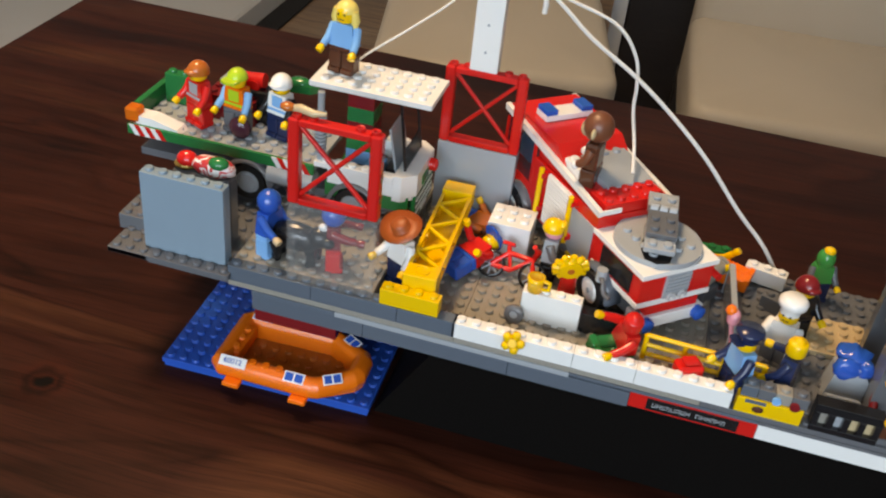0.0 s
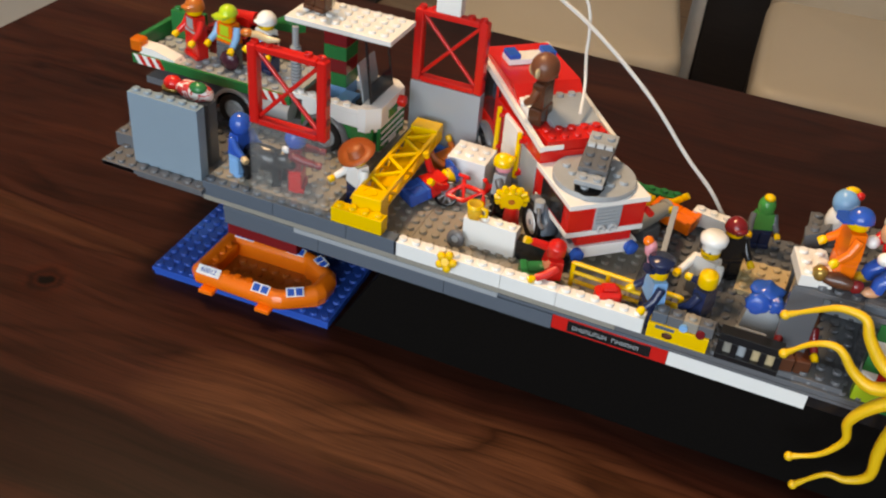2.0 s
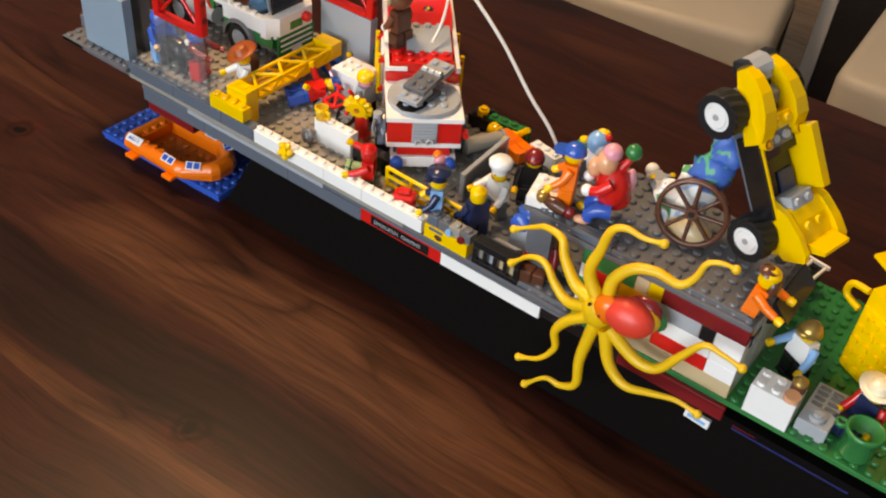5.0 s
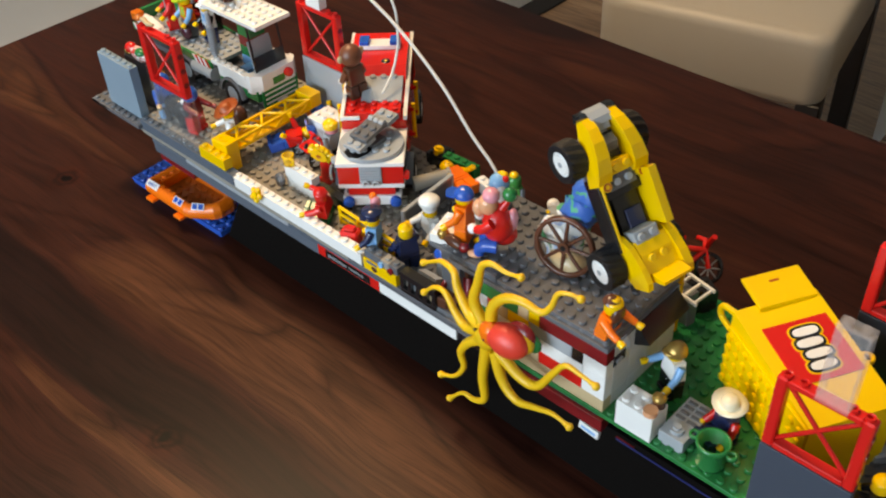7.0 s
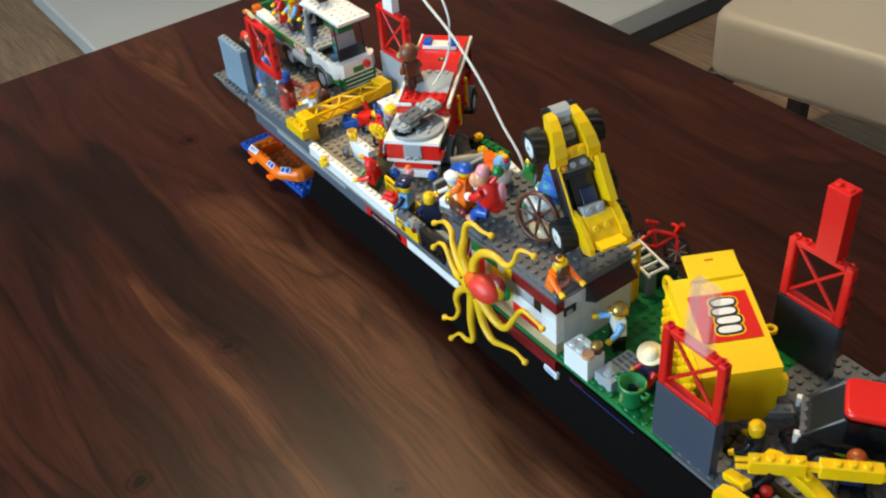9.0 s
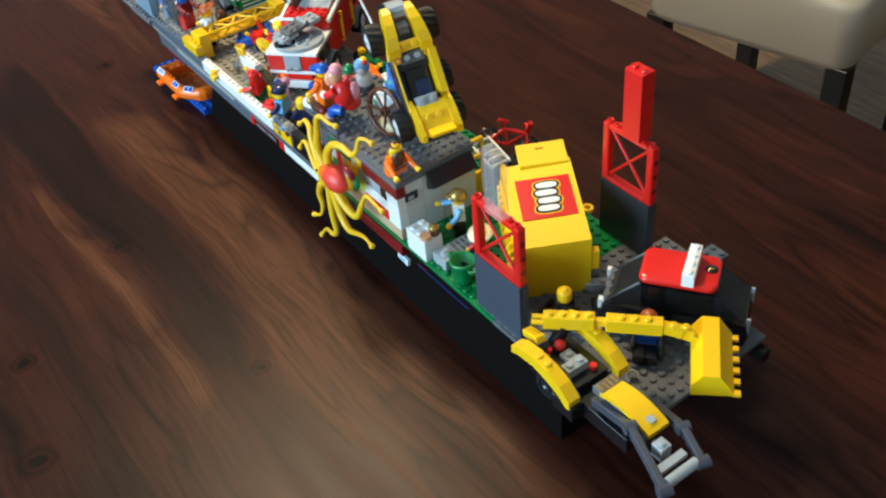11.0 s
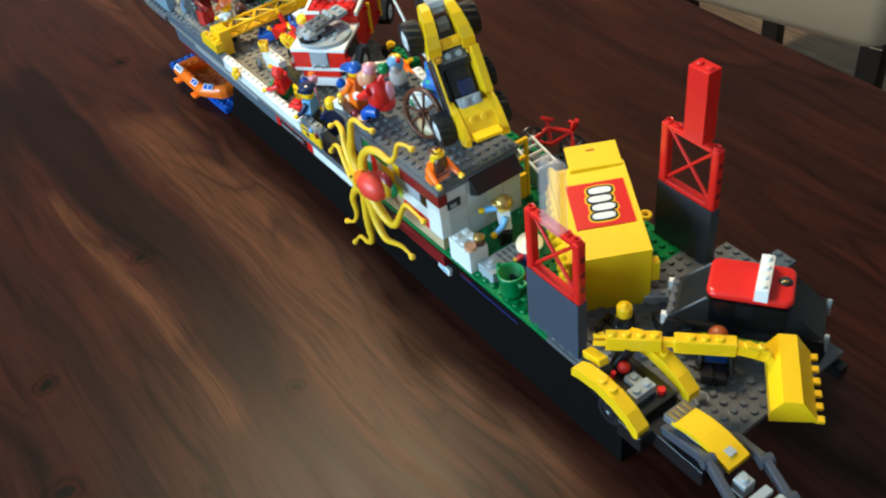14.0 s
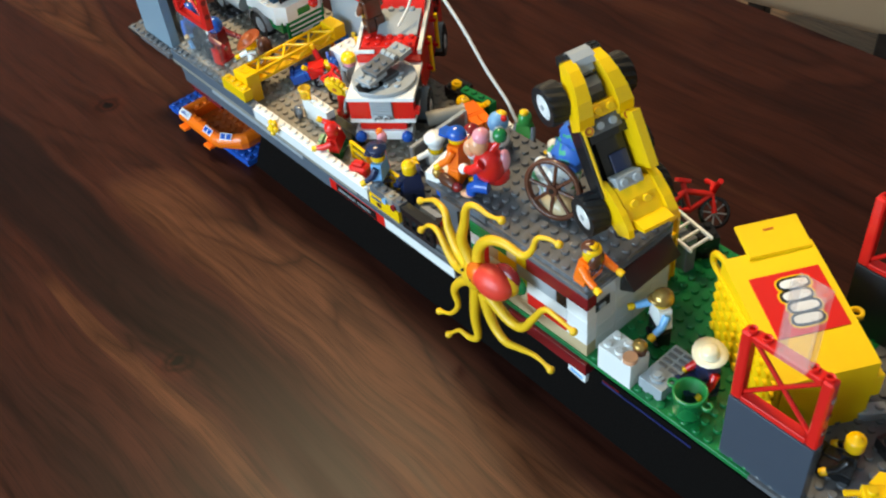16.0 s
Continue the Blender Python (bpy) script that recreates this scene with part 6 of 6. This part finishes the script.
# the slot is a darker strip on the flap that paints its shade
G(shift(-44, 4, 58, 2, 8, 0)).box(-9, -7.6, -2, 4, 0.3, 0.8, DORANGE, c=0.1).obj("slot", fl)
G().tube(spline([(-46, -20, 46), (-56, -22, 44), (-57, -22, 36), (-47, -21, 33)]), 2.0, BY, n=8).obj("handle", box)
G().box(L - 8, L - 1, W, W + 6, 18, 34, BY, c=0.6).obj("latch", box)
G().lathe([(2.4, -1.3), (4.2, -1.3), (4.2, 1.3), (2.4, 1.3), (2.4, -1.3)], BY, (L - 34, W + 4, 46), 14).obj("ring", box)

# ---- black and red toy car ----
car = thing("toy_car", mm(537, 94.5, ZD, 0, 0, 35), "black toy car with red roof and dark windows", "toy car")
G().prism([(-46, 6), (46, 6), (48, 14), (46, 24), (-46, 22), (-48, 12)], "y", -19, 19, BLACK).obj("body", car)
for x in (-30, 31):
    for s in (-1, 1):
        wheel(car, x, s * 18, 9.6, 9.6, 8, s, DGRAY)
G().prism([(-21, 23), (24, 24), (24, 42), (-21, 42)], "y", -16.5, 16.5, BLACKGLASS).obj("glass", car, "dark smoked side windows", shadow=False)
G().prism([(-45, 23), (-21.4, 23), (-21.4, 42.6), (-23, 42.6)], "y", -16.5, 16.5, SMOKEGRAY).obj("windscreen", car, "clear gray windscreen", shadow=False)
G().prism([(24.4, 24), (45, 24), (26, 42), (24.4, 42)], "y", -16.5, 16.5, SMOKEGRAY).obj("rear_window", car, "clear gray rear window", shadow=False)
G().box(-22, 24, -12, 12, 18, 22.6, BLACK).box(-6, 4, -10, 10, 24, 34, DGRAY).obj("interior", car)
soft_block(-24, 26, -16.5, 16.5, 43, 48.6, RED, r=2.6, puff=0.6, corner=3.5).obj("roof", car, "glossy red roof")
G().lathe([(0, 0.4), (4, 0.3), (4.2, 0)], BLACK, (20, 2, 49), 14).ball((20, 2, 49.3), (2, 1.2, 0.5), GOLD, rings=4).obj("badge", car, "small black round badge")
for s in (-1, 1):
    G().box(-26, 26, s * 19.2 - 0.3, s * 19.2 + 0.3, 15, 16.4, LIME, c=0.1).obj("side_stripe", car)
    G().box(46, 48.6, s * 15 - 1, s * 15 + 1, 14, 27, LGRAY).obj("bumper_post", car)
    G().box(-49, -45, s * 15 - 2, s * 15 + 2, 16, 24, WHITE).obj("front_lamp", car)
    G().tube([(-44, s * 15.5, 22), (-23, s * 15.5, 43)], 0.9, DGRAY, n=6).obj("windscreen_pillar", car)
G().box(-46, -40, -16, 16, 22, 24.5, DGRAY).studs(1, 4, -48, -16, 24, DGRAY).obj("bonnet_plate", car)
G().brick(1, 4, 0, 0, 0, 3, WHITE).obj("loose_brick", None, "white four-stud brick on the red car roof", "toy brick", m=mm(550.5, 81, ZD + 49, 0, 0, 33))
G().brick(2, 1, 0, 0, 0, 2, LGRAY).obj("loose_brick", None, "light gray plates on the dark deck", "toy brick", m=mm(478, 68, ZD, 0, 0, 50))
G().brick(3, 2, 0, 0, 0, 3, BLACK).obj("loose_brick", None, "black brick beside the toy car", "toy brick", m=mm(492, 60, ZD, 0, 0, -20))

# ---- yellow digger at the bow ----
dig = thing("toy_digger", mm(549, 1.5, ZD), "yellow toy digger with a long arm and a wide bucket", "toy digger")
G().box(-36, 52, -14, 14, 8, 20, BLACK).obj("chassis", dig)
for s in (-1, 1):
    wheel(dig, -16, s * 13, 10, 9.5, 9, s, RUBBER)
for s in (-1, 1):
    ar = [(-40, 27), (-34, 29.5), (-20, 31), (-8, 29), (4, 24.5), (11, 19), (14, 20), (14, 26), (5, 33), (-6, 37.2), (-20, 38.6), (-33, 37), (-40, 33)]
    G().prism(ar, "y", s * 20 - 4.4, s * 20 + 4.4, YELLOW).studs(2, 1, -22, s * 20 - 4, 38, YELLOW).obj("fender", dig, "yellow curved wheel fender")
G().box(-34, 8, -13, 13, 20, 26, BLACK).brick(1, 2, -8, -12, 26, 2, LGRAY).brick(2, 1, -18, -4, 26, 1, LGRAY).obj("cab_floor", dig, "black and gray open cab floor")
G().ball((-22, 0, 31), (4, 4, 4), RED, n=10, rings=6).cyl((2, 6, 26), (2, 6, 29), 2.4, RED).cyl((-24, -8, 26), (-22, -8, 33), 1.4, RED).obj("levers", dig, "small red levers")
arch = [(26 + 4 * k, 40.6 - 0.0155 * abs(4 * k - 18) ** 1.85) for k in range(11)]
hd = arch + [(x, z - 3.2) for x, z in reversed(arch)]
G().box(26, 62, -10, 3, 18, 34, CHARCOAL, c=0.6).obj("engine_block", dig, "dark gray engine block")
G().prism(hd, "y", -11.5, 4.5, YELLOW).obj("bonnet", dig, "yellow curved bonnet")
gr = G().box(20, 29, -11.4, 4.4, 32.5, 38, DGRAY)
for k in range(4):
    gr.box(21, 28, -10 + 3.6 * k, -8.2 + 3.6 * k, 38, 38.8, GOLD, c=0.1)
gr.obj("grille", dig)
G().box(57, 62, -6, -1, 38.2, 39.0, LGRAY, c=0.1).obj("badge", dig)
ARMGRAY = plastic("dark_arm_plastic", (0.058, 0.064, 0.082))
# loader arms and the bar between their ends
for line in (((20, -9, 22), (55, -15, 36), (97, -31, 36)), ((48, 16, 22), (74, 7, 36), (97, -2, 36))):
    pts = [Vector(q) for q in line]
    la = G()
    for a, b in zip(pts, pts[1:]):
        d = b - a
        la.at(Matrix.Translation(a) @ d.to_track_quat("X", "Z").to_matrix().to_4x4())
        la.box(-1, d.length + 1, -2.3, 2.3, -3.2, 3.2, ARMGRAY, c=0.8)
    la.at(Matrix())
    for q in pts[1:]:
        la.cyl(q + Vector((-1.2, -3.6, 0)), q + Vector((1.2, 3.6, 0)), 3.8, ARMGRAY, n=16)
    la.obj("loader_arm", dig, "dark bluish gray loader arm")
G().cyl((95, -27, 37), (95, -5, 37), 3.2, LGRAY, n=14).obj("cross_bar", dig)
G().box(84, 89, -25, -5, 35, 38.2, LGRAY).obj("cross_bar", dig)
G().brick(1, 1, 72, -16, 30, 3, LGRAY).obj("tow_block", dig)
G().box(-2, 16, -24, -14, 10, 22, BLACK).obj("step_block", dig)
# long arm: two beams, an elbow and the bucket
p = [Vector((-36, -1.5, 44)), Vector((-14, 21.5, 44)), Vector((-9, 26, 44)), Vector((15.5, 50.5, 43)), Vector((29, 62.5, 38)), Vector((36, 67, 31))]


def beam(a, b, w, h, name, studs=0):
    d = b - a
    m = Matrix.Translation(a) @ d.to_track_quat("X", "Z").to_matrix().to_4x4()
    g = G(m).box(0, d.length, -w / 2, w / 2, -h / 2, h / 2, YELLOW, c=0.5)
    if studs:
        g.studs(studs, 1, (d.length - 8 * studs) / 2, -4, h / 2, YELLOW)
    return g.obj(name, dig, "yellow arm beam")


beam(p[0], p[1], 8, 10, "arm_beam", 4)
beam(p[1] - Vector((2, 2, 0)), p[2] + Vector((2, 2, 0)), 4.4, 5, "arm_joint")
beam(p[2], p[3], 8, 10, "arm_beam", 3)
beam(p[3] - Vector((1, 1, 0)), p[4] - Vector((4, 4, -2)), 6, 7, "arm_joint", 1)
beam(p[3] + Vector((5, 4, -1)), p[4], 4.4, 9, "arm_joint", 1)
beam(p[4] - Vector((1, 1, 0)), p[5], 5, 6, "arm_joint")
for s in (-2.6, 2.6):
    G().tube([p[0] + Vector((s * 0.7, -s * 0.7, 0)), p[0] + Vector((-5 + s * 0.7, -5 - s * 0.7, 0))], 1.7, YELLOW, n=8).obj("fork_end", dig)
G().cyl((-30, 3, 26), (-26, 8, 40), 4.5, BLACK, n=12).obj("arm_post", dig)
beam(Vector((-44, -8, 32)), Vector((-28, -10, 38)), 7, 5, "arm_joint")
bu = Matrix.Translation((44, 62, 0)) @ Matrix.Rotation(radians(-47), 4, "Z")
sc = G(bu).prism([(-11, 24), (13, 26), (14, 28), (5, 41), (-5, 41), (-11, 32)], "x", -25, 25, YELLOW)
buck = sc.obj("bucket", dig, "wide yellow digger bucket with teeth")
for k in range(6):
    G(bu).box(-24 + 9 * k, -19.5 + 9 * k, 13, 18, 25.4, 27.6, YELLOW, c=0.3).obj("tooth", buck)
figure(mm(491, 37, ZD, 0, 0, -75), "black toy figure with a bare yellow head at the bow", BLACK, BLACK, sit=True)
figure(mm(543.5, 62, ZD, 0, 0, 40), "black and blue toy figure with brown hair sitting beside the digger", BLACK, BLUE, arms=BLACK, grip=BLACK, hat="short", hatmat=HATBROWN, sit=True)
cw = G().lathe([(3.2, -1), (4.6, -1), (4.6, 1), (3.2, 1), (3.2, -1)], LGRAY, (0, 0, 0), 14, sweep=4.4)
cw.obj("toy_horseshoe", None, "small gray curved toy claw on the deck", "toy part", m=mm(558, 35, ZD + 4, 40, 0, 30))
tw = G().box(0, 15, 0, 3, 4, 9.5, WHITE).box(2, 13, -0.3, 0, 5.4, 7.4, AZURE, c=0.1)
tw.obj("white_tab", ship, "white plate with a blue edge", m=mm(327, 5.6, 41, -10, 0, -4))
STRIPE = plastic("dark_blue_print", (0.006, 0.012, 0.11), rough=0.5)
G().box(353, 418, 8.2, 8.9, 52, 53.0, STRIPE, c=0.05).obj("base_stripe", ship)
G().box(353, 366, 8.2, 8.9, 54.4, 54.9, DARKRED, c=0.05).obj("base_stripe", ship)
